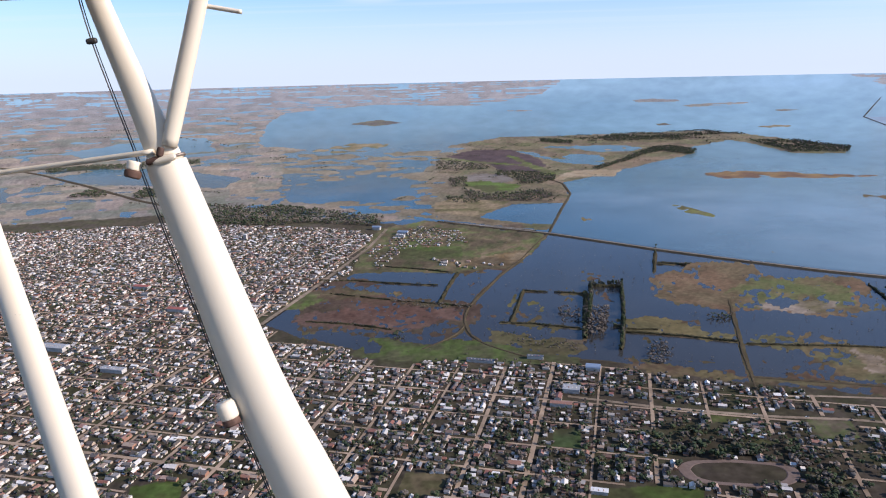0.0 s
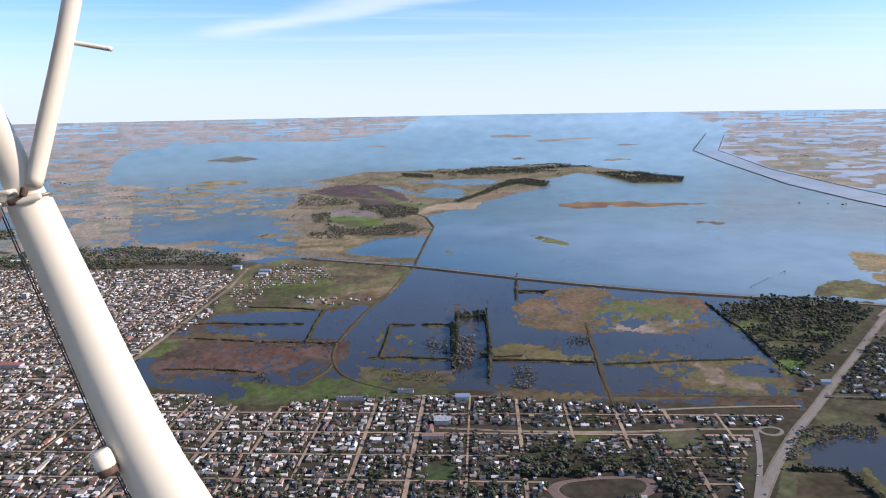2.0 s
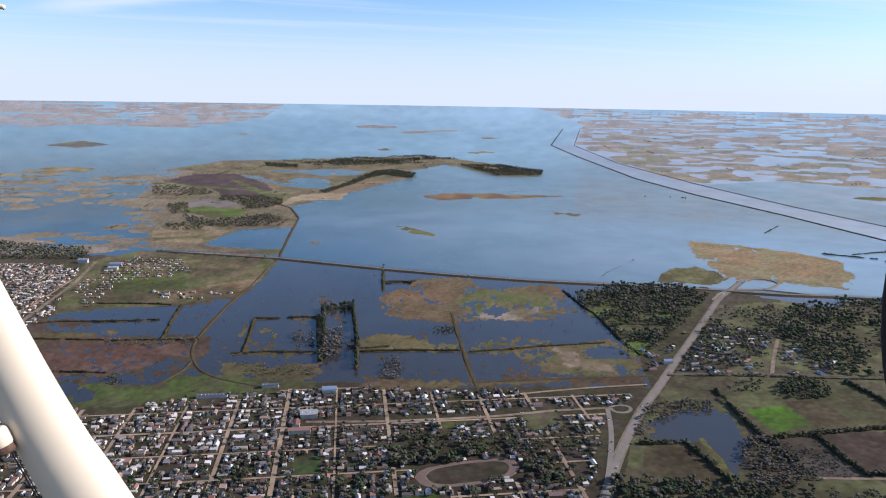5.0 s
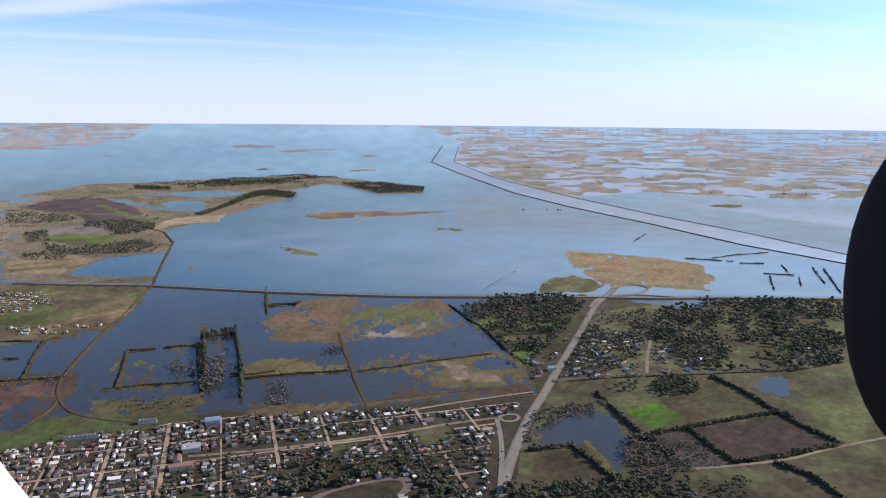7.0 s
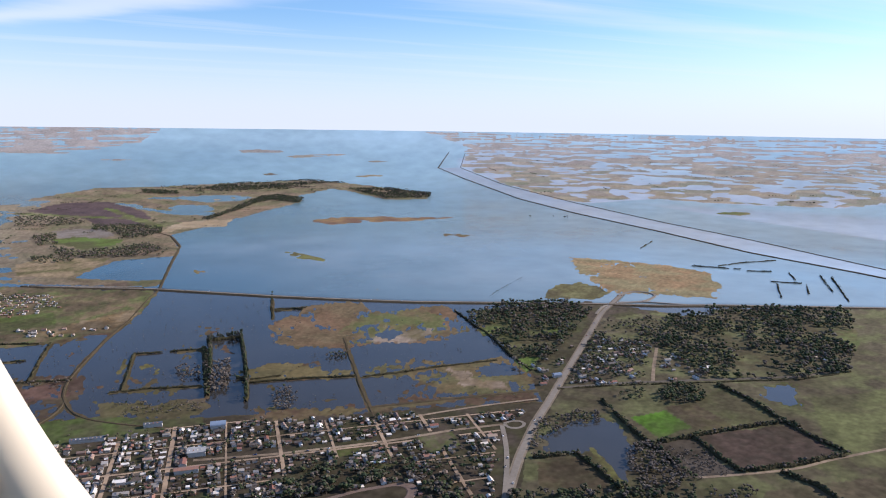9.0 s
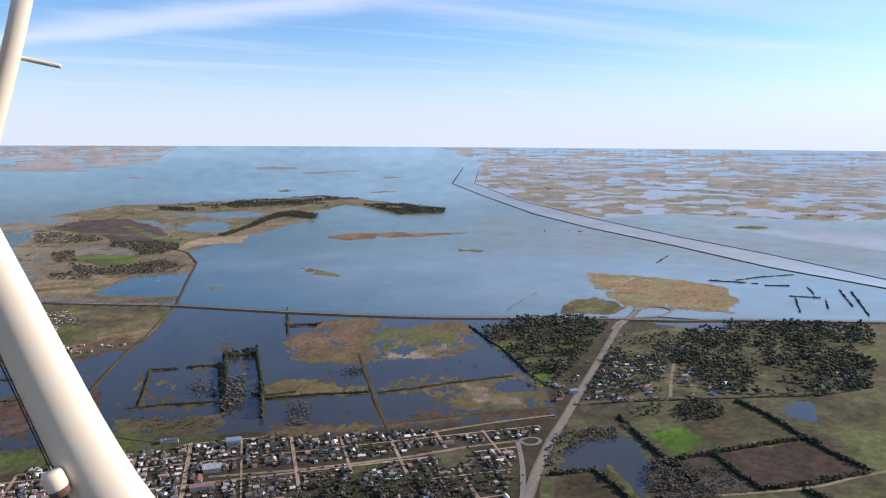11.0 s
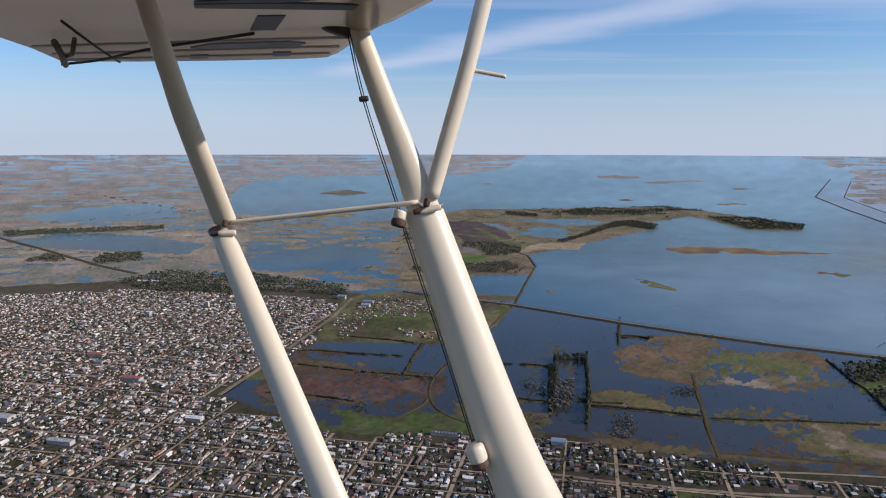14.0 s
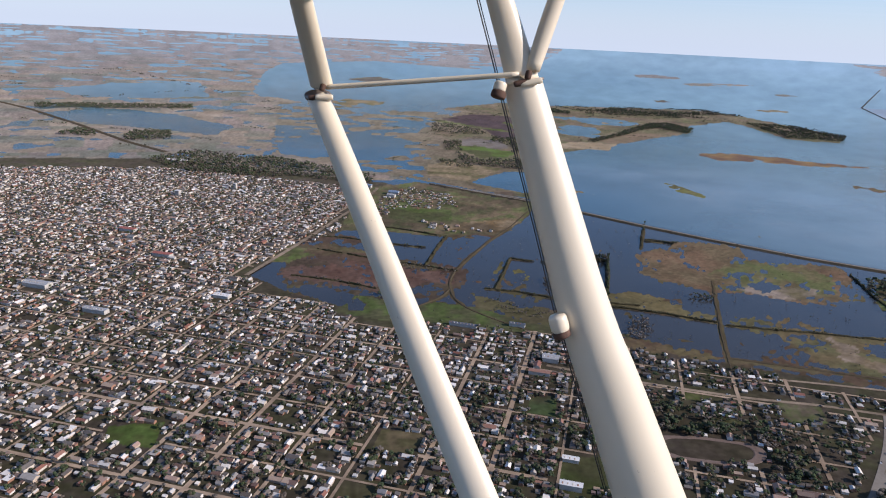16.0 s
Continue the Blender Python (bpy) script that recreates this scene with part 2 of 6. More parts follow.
# ---- plan of the land, metres, eye above the origin ----
REGION = {
    "far_plain": [(-2217, 1935), (-25200, 16800), (-37800, 29400), (-8400, 39900), (5040, 39900), (1374, 14195), (74, 9471), (-1410, 10559), (-2275, 8753), (-1909, 6650), (-1410, 4684), (-853, 4091), (-497, 4123), (-245, 3846), (-233, 3401), (-225, 2847), (-259, 2442), (-171, 2060), (-334, 2044), (-437, 2051), (-952, 2184), (-1452, 2036)],
    "arm": [(-648, 2888), (-356, 2965), (-224, 2879), (-279, 2587), (-383, 2478), (-518, 2373), (-636, 2407), (-720, 2654)],
    "arm2": [(-1952, 3159), (-1737, 3467), (-1410, 3347), (-1011, 3030), (-991, 2778), (-1403, 2875), (-1714, 2959)],
    "arm3": [(-2159, 2768), (-1957, 2869), (-1721, 2498), (-1828, 2296)],
    "arm4": [(-2564, 4242), (-2382, 4869), (-1999, 5285), (-1568, 4282), (-1847, 4093), (-2097, 3889)],
    "peninsula": [(-1116, 4191), (-245, 4049), (-91, 4419), (195, 4833), (602, 4849), (1098, 4952), (1612, 5050), (1803, 4648), (1986, 3826), (1818, 3540), (1577, 3577), (1558, 4120), (1515, 4303), (1175, 3916), (1146, 3671), (938, 3427), (784, 3255), (613, 3060), (461, 2861), (349, 2755), (338, 2487), (274, 2188), (217, 1956), (194, 1892), (-160, 2093), (-690, 2455)],
    "plough": [(-143, 3727), (18, 4025), (221, 3989), (266, 3886), (320, 3514), (343, 3289), (280, 3109), (133, 3270), (-53, 3514)],
    "green1": [(-32, 2810), (39, 2830), (185, 2705), (150, 2594), (48, 2549), (-24, 2703)],
    "greenstrip": [(175, 3721), (208, 3706), (310, 3187), (361, 2983), (325, 2950), (280, 3109)],
    "greenstrip2": [(-185, 3680), (118, 3413), (298, 3289), (292, 3233), (74, 3374), (-183, 3615)],
    "tan_n": [(-132, 2354), (-47, 2436), (118, 2354), (66, 2220), (7, 2101), (-124, 2167)],
    "pond1": [(230, 3929), (328, 3858), (357, 3638), (492, 3434), (631, 3370), (574, 3264), (452, 3321), (386, 3460), (310, 3660)],
    "pond2": [(123, 2303), (209, 2310), (292, 2321), (355, 2519), (281, 2131), (230, 1974), (135, 1991), (20, 2094), (65, 2194)],
    "shore": [(415, 3063), (536, 3119), (647, 3087), (570, 2884), (477, 2911), (416, 2924), (360, 2822), (326, 2838)],
    "isl_long": [(921, 2937), (1046, 3003), (1275, 2965), (1499, 2844), (1663, 2795), (1444, 2742), (1191, 2775), (967, 2782)],
    "isl_yellow": [(606, 2299), (658, 2251), (722, 2077), (690, 2040), (635, 2118)],
    "isl_ring": [(1279, 2401), (1352, 2384), (1392, 2302), (1307, 2265), (1257, 2303)],
    "isl_wood": [(2216, 10310), (2622, 10822), (2891, 10258), (2679, 9516), (2157, 9538)],
    "isl_strip": [(2412, 8584), (2921, 9060), (3537, 9037), (3098, 8493), (2379, 8011)],
    "isl_small": [(1385, 5709), (1538, 5854), (1568, 5629), (1439, 5486)],
    "isl_small2": [(2040, 5368), (2340, 5389), (2314, 5197), (2033, 5114)],
    "isl_small3": [(2961, 7284), (3183, 7461), (3235, 7195), (2957, 6935)],
    "isl_red": [(317, 8216), (556, 8457), (781, 8089), (514, 7879)],
    "isl_hill": [(-1134, 6450), (-916, 7076), (-604, 6500), (-826, 6102)],
    "shoal": [(-967, 4148), (-785, 4605), (-486, 4552), (-539, 4185), (-762, 3973)],
    "reeds": [(1435, 1793), (1553, 1682), (1630, 1560), (1654, 1411), (1542, 1269), (1415, 1186), (1291, 1271), (1215, 1324), (1252, 1455), (1318, 1595)],
    "lobe": [(1071, 1421), (1149, 1476), (1224, 1485), (1238, 1409), (1210, 1338), (1136, 1306), (1026, 1371)],
    "spit": [(631, 1684), (681, 1653), (732, 1592), (668, 1623)],
    "east_plain": [(6532, 11187), (16800, 33600), (39900, 8400), (25200, -840), (5880, 0), (6089, 1835), (4555, 2392), (3700, 2316), (3313, 2628), (3162, 2866), (3084, 3057), (2545, 3032), (2496, 3273), (2831, 4366), (3432, 5978), (4834, 8360)],
    "east_isle": [(2802, 2444), (2980, 2450), (3052, 2348), (2863, 2301)],
    "south": [(-2217, 1935), (-1471, 2063), (-966, 2213), (-443, 2076), (-196, 2001), (-260, 1663), (-263, 1499), (-311, 1343), (-374, 1171), (-285, 1093), (-210, 1052), (-167, 1031), (-93, 1025), (-45, 1038), (38, 1012), (102, 1004), (182, 1000), (252, 958), (365, 916), (400, 908), (442, 899), (634, 834), (678, 932), (738, 1119), (812, 1349), (908, 1331), (1101, 1299), (1206, 1158), (1352, 1115), (1826, 893), (2308, 621), (5880, -420), (1680, -1260), (-2100, -1260)],
    "suburb": [(-278, 1714), (-269, 1941), (-147, 2064), (-15, 1973), (196, 1852), (145, 1679), (73, 1514), (-45, 1493), (-199, 1504), (-263, 1489)],
    "east_fields": [(405, 579), (543, 744), (652, 829), (775, 931), (898, 1039), (1034, 1160), (1194, 1146), (1330, 1096), (1807, 883), (2267, 609), (734, 144), (307, 419)],
    "wfloor": [(794, 1319), (866, 1268), (1018, 1189), (873, 1052), (712, 899), (686, 944), (738, 1119)],
    "flood": [(-484, 2062), (-108, 1969), (194, 1807), (425, 1631), (712, 1435), (908, 1331), (788, 1095), (634, 834), (442, 899), (379, 905), (125, 985), (-83, 1014), (-282, 1050)],
    "tan1": [(-53, 1583), (108, 1669), (141, 1654), (76, 1535), (-43, 1528)],
    "green_e": [(-191, 1719), (-30, 1732), (-24, 1615), (-175, 1609)],
    "mud": [(-329, 1178), (-296, 1222), (-258, 1235), (-217, 1230), (-213, 1277), (-149, 1273), (-61, 1257), (-12, 1208), (-10, 1164), (-59, 1176), (-88, 1149), (-125, 1122), (-204, 1142), (-313, 1169)],
    "green_t": [(-360, 1267), (-341, 1361), (-307, 1355), (-315, 1315), (-281, 1300), (-303, 1281), (-320, 1242), (-351, 1242)],
    "yard": [(-193, 1015), (-173, 1087), (-142, 1095), (-112, 1076), (-65, 1064), (-37, 1081), (1, 1076), (39, 1062), (114, 1024), (154, 1010), (147, 968), (35, 991), (-97, 995)],
    "marsh1": [(375, 1437), (444, 1494), (492, 1548), (548, 1559), (609, 1528), (667, 1463), (740, 1431), (780, 1393), (768, 1331), (712, 1270), (668, 1180), (589, 1187), (541, 1214), (483, 1214), (449, 1209), (409, 1244), (359, 1282), (335, 1306), (352, 1381)],
    "marsh2": [(256, 1192), (330, 1184), (376, 1146), (418, 1101), (412, 1066), (340, 1095), (249, 1118), (238, 1120)],
    "marsh3": [(427, 1063), (442, 1102), (494, 1108), (554, 1093), (584, 1061), (618, 1039), (669, 1044), (709, 1039), (684, 948), (655, 882), (606, 893), (515, 917), (512, 949), (521, 985), (488, 1025), (452, 1038)],
    "marsh4": [(216, 994), (272, 984), (374, 943), (386, 918), (363, 916), (264, 956), (213, 966)],
    "pad1": [(49, 1238), (69, 1317), (89, 1341), (83, 1314), (59, 1245)],
    "pad2": [(92, 1276), (115, 1288), (142, 1247), (121, 1204), (87, 1213)],
    "lake_s": [(529, 701), (561, 733), (596, 745), (636, 756), (674, 750), (679, 731), (667, 693), (649, 652), (619, 631), (591, 595), (570, 583), (579, 618), (591, 666), (578, 673), (548, 672)],
    "pond_r": [(1002, 732), (1051, 719), (1021, 676), (985, 641), (952, 647), (956, 686)],
    "pond_l2": [(1200, 1193), (1275, 1160), (1348, 1121), (1285, 1082), (1213, 1103), (1193, 1154)],
    "pond_l3": [(1190, 1275), (1236, 1285), (1262, 1258), (1237, 1224), (1188, 1224), (1167, 1241)],
    "bright": [(711, 729), (772, 726), (762, 661), (699, 660)],
    "stripe1": [(780, 734), (839, 726), (823, 637), (761, 650)],
    "meadow1": [(835, 728), (925, 756), (941, 723), (916, 630), (830, 633)],
    "meadow2": [(1021, 653), (1265, 610), (1360, 421), (1072, 390), (859, 480), (893, 546)],
    "ploughed": [(740, 636), (815, 630), (896, 606), (892, 585), (874, 514), (792, 523), (719, 542)],
    "paddock": [(505, 675), (561, 664), (550, 586), (494, 603), (469, 625)],
    "meadow3": [(699, 494), (876, 450), (1031, 373), (791, 213), (588, 407)],
    "lawn": [(117, 656), (173, 662), (235, 658), (219, 606), (109, 605)],
    "pitch": [(93, 784), (125, 788), (121, 740), (87, 744)],
    "plot1": [(-78, 688), (-28, 683), (-40, 639), (-85, 642)],
    "plot2": [(-100, 599), (-59, 591), (-68, 559), (-108, 561)],
    "plot3": [(279, 832), (328, 819), (313, 797), (281, 805)],
    "plot4": [(405, 811), (458, 807), (442, 763), (394, 756)],
    "plot5": [(-369, 660), (-311, 673), (-307, 626), (-359, 629)],
    "marsh_green": [(485, 1337), (581, 1427), (703, 1416), (732, 1332), (680, 1237), (614, 1237), (515, 1238), (466, 1225)],
    "marsh_pool1": [(605, 1518), (676, 1482), (749, 1418), (648, 1422), (594, 1458)],
    "marsh_pool2": [(535, 1271), (587, 1287), (596, 1251), (550, 1234)],
    "marsh_pale": [(502, 1234), (552, 1265), (612, 1258), (665, 1271), (651, 1233), (597, 1203), (552, 1210)],
    "marsh_pool3": [(620, 1007), (679, 1002), (678, 952), (612, 972)],
    "marsh_pale2": [(565, 1027), (587, 1025), (589, 952), (629, 927), (606, 909), (562, 943)],
    "marsh5": [(387, 932), (492, 911), (653, 872), (629, 847), (501, 891), (387, 911)],
    "lake_spit": [(595, 687), (598, 671), (576, 603), (569, 575), (551, 582), (572, 631)],
    "bare_field": [(675, 647), (736, 643), (716, 576), (704, 539), (656, 550), (643, 565)],
    "plough2": [(73, 3355), (275, 3166), (305, 3044), (124, 3095)],
    "pond4": [(444, 3623), (509, 3722), (638, 3690), (652, 3479), (600, 3407), (472, 3466)],
    "pond5": [(383, 4154), (601, 4155), (851, 4181), (959, 3963), (830, 3802), (656, 3793), (574, 3977), (414, 4048)],
    "brown_tip": [(619, 3308), (753, 3457), (911, 3539), (961, 3464), (794, 3295), (665, 3118), (593, 3112)],
    "grey_n": [(-32, 3024), (141, 3037), (165, 2811), (108, 2769), (-23, 2832)],
    "shoal2": [(270, 2050), (339, 2103), (408, 2133), (493, 2140), (508, 2065), (402, 2027), (318, 1985), (270, 1954)],
    "clear1": [(749, 1214), (819, 1236), (813, 1193), (729, 1160)],
    "clear2": [(827, 1151), (894, 1140), (874, 1114), (816, 1129)],
    "clear3": [(753, 1113), (843, 1074), (823, 1048), (731, 1081)],
    "clear4": [(701, 1017), (755, 1012), (712, 965), (681, 960)],
    "clear5": [(1075, 864), (1146, 863), (1154, 830), (1167, 791), (1142, 762), (1093, 797)],
    "clear6": [(1150, 934), (1196, 889), (1152, 881), (1118, 901)],
    "clear7": [(1385, 934), (1419, 903), (1377, 862), (1335, 872)],
    "clear8": [(1444, 899), (1459, 853), (1336, 777), (1361, 839)],
    "clear9": [(1062, 834), (1088, 793), (1111, 751), (1020, 787)],
    "mud2": [(-335, 1369), (-263, 1385), (-178, 1339), (-180, 1306), (-62, 1266), (-17, 1245), (-126, 1258), (-281, 1300), (-325, 1324)],
    "reed_w": [(-324, 1148), (-343, 1406), (-276, 1463), (-186, 1413), (-183, 1340), (5, 1265), (8, 1159), (-37, 1093), (-122, 1085), (-297, 1141)],
    "scrub": [(18, 1157), (42, 1121), (95, 1092), (165, 1069), (169, 1029), (115, 1031), (74, 1053), (30, 1083)],
    "yard_pond": [(-182, 1066), (-168, 1085), (-149, 1058), (-148, 1028), (-170, 1029)],
    "isl_f": [(-176, 1345), (-162, 1356), (-132, 1334), (-153, 1319)],
    "park": [(275, 744), (316, 760), (347, 750), (314, 731), (281, 725)],
}
LINE = {
    "causeway": [(165, 1894), (-110, 2039), (200, 1857), (435, 1669), (571, 1571), (729, 1468), (966, 1345), (1086, 1281), (1238, 1189), (1357, 1137), (1586, 1009), (1807, 883), (2267, 609)],
    "track": [(341, 2485), (268, 2171), (199, 1854), (171, 1785), (108, 1590), (54, 1457), (7, 1313), (-13, 1244), (-20, 1177), (-10, 1110), (11, 1066), (60, 1022), (122, 977)],
    "track2": [(-18, 1151), (-25, 1117), (-56, 1073), (-84, 1043)],
    "track_n": [(277, 2914), (345, 2727), (341, 2485)],
    "highway": [(148, 318), (300, 475), (401, 592), (446, 646), (497, 701), (569, 771), (638, 829), (749, 927), (909, 1066), (1066, 1204), (1239, 1324)],
    "highway2": [(317, 487), (404, 597), (457, 671), (491, 723), (516, 768), (526, 788)],
    "linkx": [(532, 792), (546, 796), (561, 787), (558, 776), (543, 769), (529, 777), (532, 792)],
    "avenue": [(122, 873), (218, 844), (297, 827), (370, 813), (454, 806), (529, 791)],
    "avenue2": [(371, 870), (442, 871), (534, 862), (631, 846)],
    "rail": [(-6279, 5888), (-3075, 3955), (-2609, 3697), (-2044, 3267), (-1586, 2851), (-1218, 2496), (-1005, 2327)],
    "ramp": [(1045, 1199), (1100, 1244), (1149, 1259), (1225, 1240), (1343, 1132)],
    "loop": [(1216, 1315), (1269, 1336), (1309, 1316), (1308, 1275), (1243, 1243), (1193, 1246), (1163, 1264)],
    "farmroad": [(659, 553), (710, 535), (789, 512), (834, 511), (894, 503), (962, 492)],
    "rail2": [(686, 870), (801, 839), (926, 792), (1093, 727), (1220, 715)],
    "lane1": [(988, 955), (900, 874), (847, 822)],
    "lane2": [(472, 1277), (425, 1096), (393, 973), (371, 868)],
    "lane3": [(383, 933), (492, 911), (584, 892), (660, 873)],
    "street_out": [(-375, 1161), (-335, 1345), (-264, 1726), (-244, 1938)],
    "dyke1": [(5187, 9420), (3211, 6045), (2751, 4729), (2310, 3344), (2188, 2690), (2127, 2072), (2055, 1595), (2065, 1276), (2060, 1003)],
    "dyke2": [(5229, 9010), (3421, 5981), (2753, 4189), (2485, 3055), (2351, 2292), (2298, 1787), (2201, 1261), (2160, 1020)],
}
WOOD = {
    "wood_w": [(784, 1326), (914, 1381), (1054, 1315), (1066, 1234), (986, 1168), (851, 1056), (732, 971), (675, 970), (715, 1047), (740, 1156), (748, 1236)],
    "wood_e": [(1159, 1109), (1334, 1124), (1448, 1070), (1615, 963), (1331, 779), (1199, 702), (1081, 718), (934, 800), (1006, 966)],
    "wood_e2": [(940, 1094), (1018, 1149), (1159, 1109), (1016, 960), (877, 837), (731, 889), (776, 945)],
    "grove": [(815, 781), (851, 798), (892, 787), (892, 751), (871, 729), (815, 727), (796, 750)],
    "wood_nw": [(-1010, 2189), (-923, 2377), (-616, 2306), (-397, 2180), (-276, 2099), (-270, 1977), (-501, 2040), (-589, 1993), (-808, 2019), (-950, 2125)],
    "belt": [(-2047, 3311), (-1402, 3589), (-1461, 3747), (-2161, 3501)],
    "block1": [(-1291, 2614), (-1305, 2761), (-1186, 2796), (-1113, 2621), (-1171, 2537), (-1236, 2521)],
    "block2": [(-1525, 2578), (-1543, 2755), (-1433, 2696), (-1374, 2569)],
    "pen_tip": [(529, 3142), (686, 3391), (884, 3778), (995, 3981), (1106, 4034), (1182, 3799), (1088, 3598), (1005, 3784), (885, 3661), (743, 3413), (543, 3096)],
    "pen_farm": [(1612, 4262), (1875, 4240), (1986, 3826), (1855, 3592), (1601, 3631)],
    "pen_top": [(553, 4740), (1098, 4952), (1612, 5050), (1767, 4663), (1235, 4340), (695, 4352)],
    "oval_wood": [(201, 777), (253, 802), (301, 783), (273, 757), (307, 763), (362, 756), (366, 723), (222, 716), (201, 728)],
    "bush_s": [(634, 660), (679, 651), (664, 605), (646, 563), (616, 545), (578, 567), (599, 607)],
    "bush_s2": [(543, 743), (592, 781), (634, 781), (682, 765), (659, 735), (609, 748), (554, 722), (517, 699)],
    "hy_wood": [(362, 713), (399, 752), (453, 747), (392, 625), (332, 647)],
    "wood_l": [(-138, 1106), (-130, 1123), (-114, 1105), (-117, 1077), (-131, 1081)],
    "grove2": [(751, 804), (791, 815), (804, 796), (778, 775), (746, 780)],
    "bush_s3": [(675, 647), (736, 643), (716, 576), (704, 539), (656, 550), (643, 565)],
    "south_wood": [(437, 632), (491, 599), (554, 581), (634, 535), (588, 485), (405, 590)],
    "south_wood2": [(645, 532), (704, 506), (646, 453), (591, 484)],
    "pen_a": [(-178, 3492), (-53, 3534), (52, 3384), (88, 3182), (-51, 3145), (-166, 3199)],
    "pen_b": [(106, 3138), (254, 3051), (347, 2956), (322, 2809), (261, 2723), (195, 2714), (169, 2868), (99, 2977)],
    "pen_c": [(-48, 2642), (46, 2505), (146, 2525), (246, 2585), (276, 2438), (221, 2345), (102, 2352), (-17, 2451)],
    "pen_d": [(-102, 2898), (-28, 2919), (-22, 2678), (-81, 2682)],
    "pen_e": [(-95, 2449), (-17, 2462), (31, 2397), (11, 2320), (-75, 2344)],
    "pen_f": [(430, 4624), (611, 4432), (592, 4260), (420, 4371)],
    "pen_g": [(798, 4585), (958, 4870), (1130, 4659), (1526, 4829), (1444, 4572), (1055, 4354), (819, 4341)],
    "bush_m": [(266, 1050), (290, 1077), (306, 1057), (299, 1015), (278, 976), (256, 985)],
    "bush_m2": [(398, 1178), (424, 1198), (452, 1195), (442, 1170), (401, 1161)],
    "bare_sq": [(203, 1248), (241, 1238), (226, 1147), (207, 1090), (179, 1097)],
    "bare_l": [(152, 1244), (189, 1245), (185, 1157), (151, 1166)],
    "scrub_l": [(-174, 1305), (-95, 1278), (-9, 1262), (-9, 1231), (-93, 1246), (-148, 1266)],
    "scrub_r": [(42, 1116), (165, 1067), (168, 1030), (82, 1051)],
}
HEDGE = {
    "h1": [(234, 1370), (211, 1245), (194, 1155)],
    "h2": [(229, 1371), (259, 1371), (292, 1371)],
    "h3": [(293, 1375), (268, 1231), (245, 1113), (225, 1035)],
    "h4": [(96, 1347), (153, 1336), (213, 1324)],
    "h5": [(96, 1347), (78, 1247), (62, 1165)],
    "h6": [(45, 1164), (101, 1155), (176, 1131)],
    "h7": [(239, 1116), (281, 1106), (339, 1092), (413, 1065)],
    "h8": [(-200, 1539), (-121, 1514), (-49, 1486)],
    "h9": [(-253, 1430), (-149, 1403), (-71, 1391)],
    "h10": [(740, 641), (815, 630), (901, 615), (905, 594)],
    "h11": [(884, 509), (791, 522), (716, 540)],
    "h12": [(740, 636), (726, 584), (716, 540)],
    "h13": [(675, 647), (740, 641)],
    "h14": [(715, 797), (696, 737), (675, 668), (664, 605), (649, 553)],
    "h15": [(933, 763), (928, 702), (901, 615), (888, 556), (884, 509)],
    "h16": [(774, 1369), (753, 1257), (740, 1156), (709, 1039), (697, 957)],
    "h17": [(1689, 1513), (1784, 1412)],
    "h18": [(1766, 1478), (1871, 1482), (2012, 1462)],
    "h19": [(1779, 1386), (1839, 1349)],
    "h20": [(1717, 1257), (1775, 1204)],
    "h21": [(1920, 1247), (1758, 1103)],
    "h22": [(1927, 1217), (1696, 1020)],
    "h23": [(1874, 1314), (1801, 1242)],
    "h24": [(1712, 1234), (1577, 1120)],
    "h25": [(1774, 1189), (1676, 1114)],
    "h26": [(921, 1448), (1023, 1526), (1130, 1602)],
    "h27": [(-288, 1341), (-151, 1292), (-6, 1252)],
    "h28": [(-351, 1434), (-253, 1430)],
    "h31": [(-36, 1483), (-53, 1386), (-67, 1268)],
    "h32": [(253, 1126), (302, 1122)],
    "h34": [(683, 866), (794, 831), (915, 783), (1081, 718), (1199, 702)],
    "h35": [(-2999, 4179), (-2765, 4451)],
    "h36": [(-2257, 3882), (-2037, 3874), (-1894, 4323), (-1757, 4542)],
    "h37": [(-3151, 6342), (-1429, 4379)],
    "h58": [(508, 686), (539, 677), (566, 671)],
    "h59": [(566, 671), (562, 620), (554, 581)],
    "h45": [(444, 1703), (401, 1553), (389, 1495)],
    "h46": [(409, 1548), (435, 1546), (464, 1520)],
    "h47": [(1532, 3628), (1876, 3617)],
    "h48": [(428, 1641), (382, 1469)],
    "h49": [(405, 1536), (475, 1532)],
    "h50": [(1770, 1817), (1920, 1913)],
    "h51": [(1857, 2647), (1918, 2665)],
    "h52": [(1991, 2612), (2040, 2569)],
    "h53": [(4603, 4180), (5460, 4099)],
    "h54": [(3667, 2625), (3846, 2409)],
    "h55": [(-305, 1177), (-226, 1163), (-136, 1130)],
    "h57": [(-3891, 4985), (-3454, 4800), (-2810, 4454)],
    "h61": [(424, 1058), (478, 1049), (553, 1046), (672, 1030)],
    "h62": [(760, 515), (770, 476), (756, 425)],
    "h63": [(216, 1323), (193, 1186), (177, 1082)],
    "h64": [(228, 1147), (247, 1136)],
}
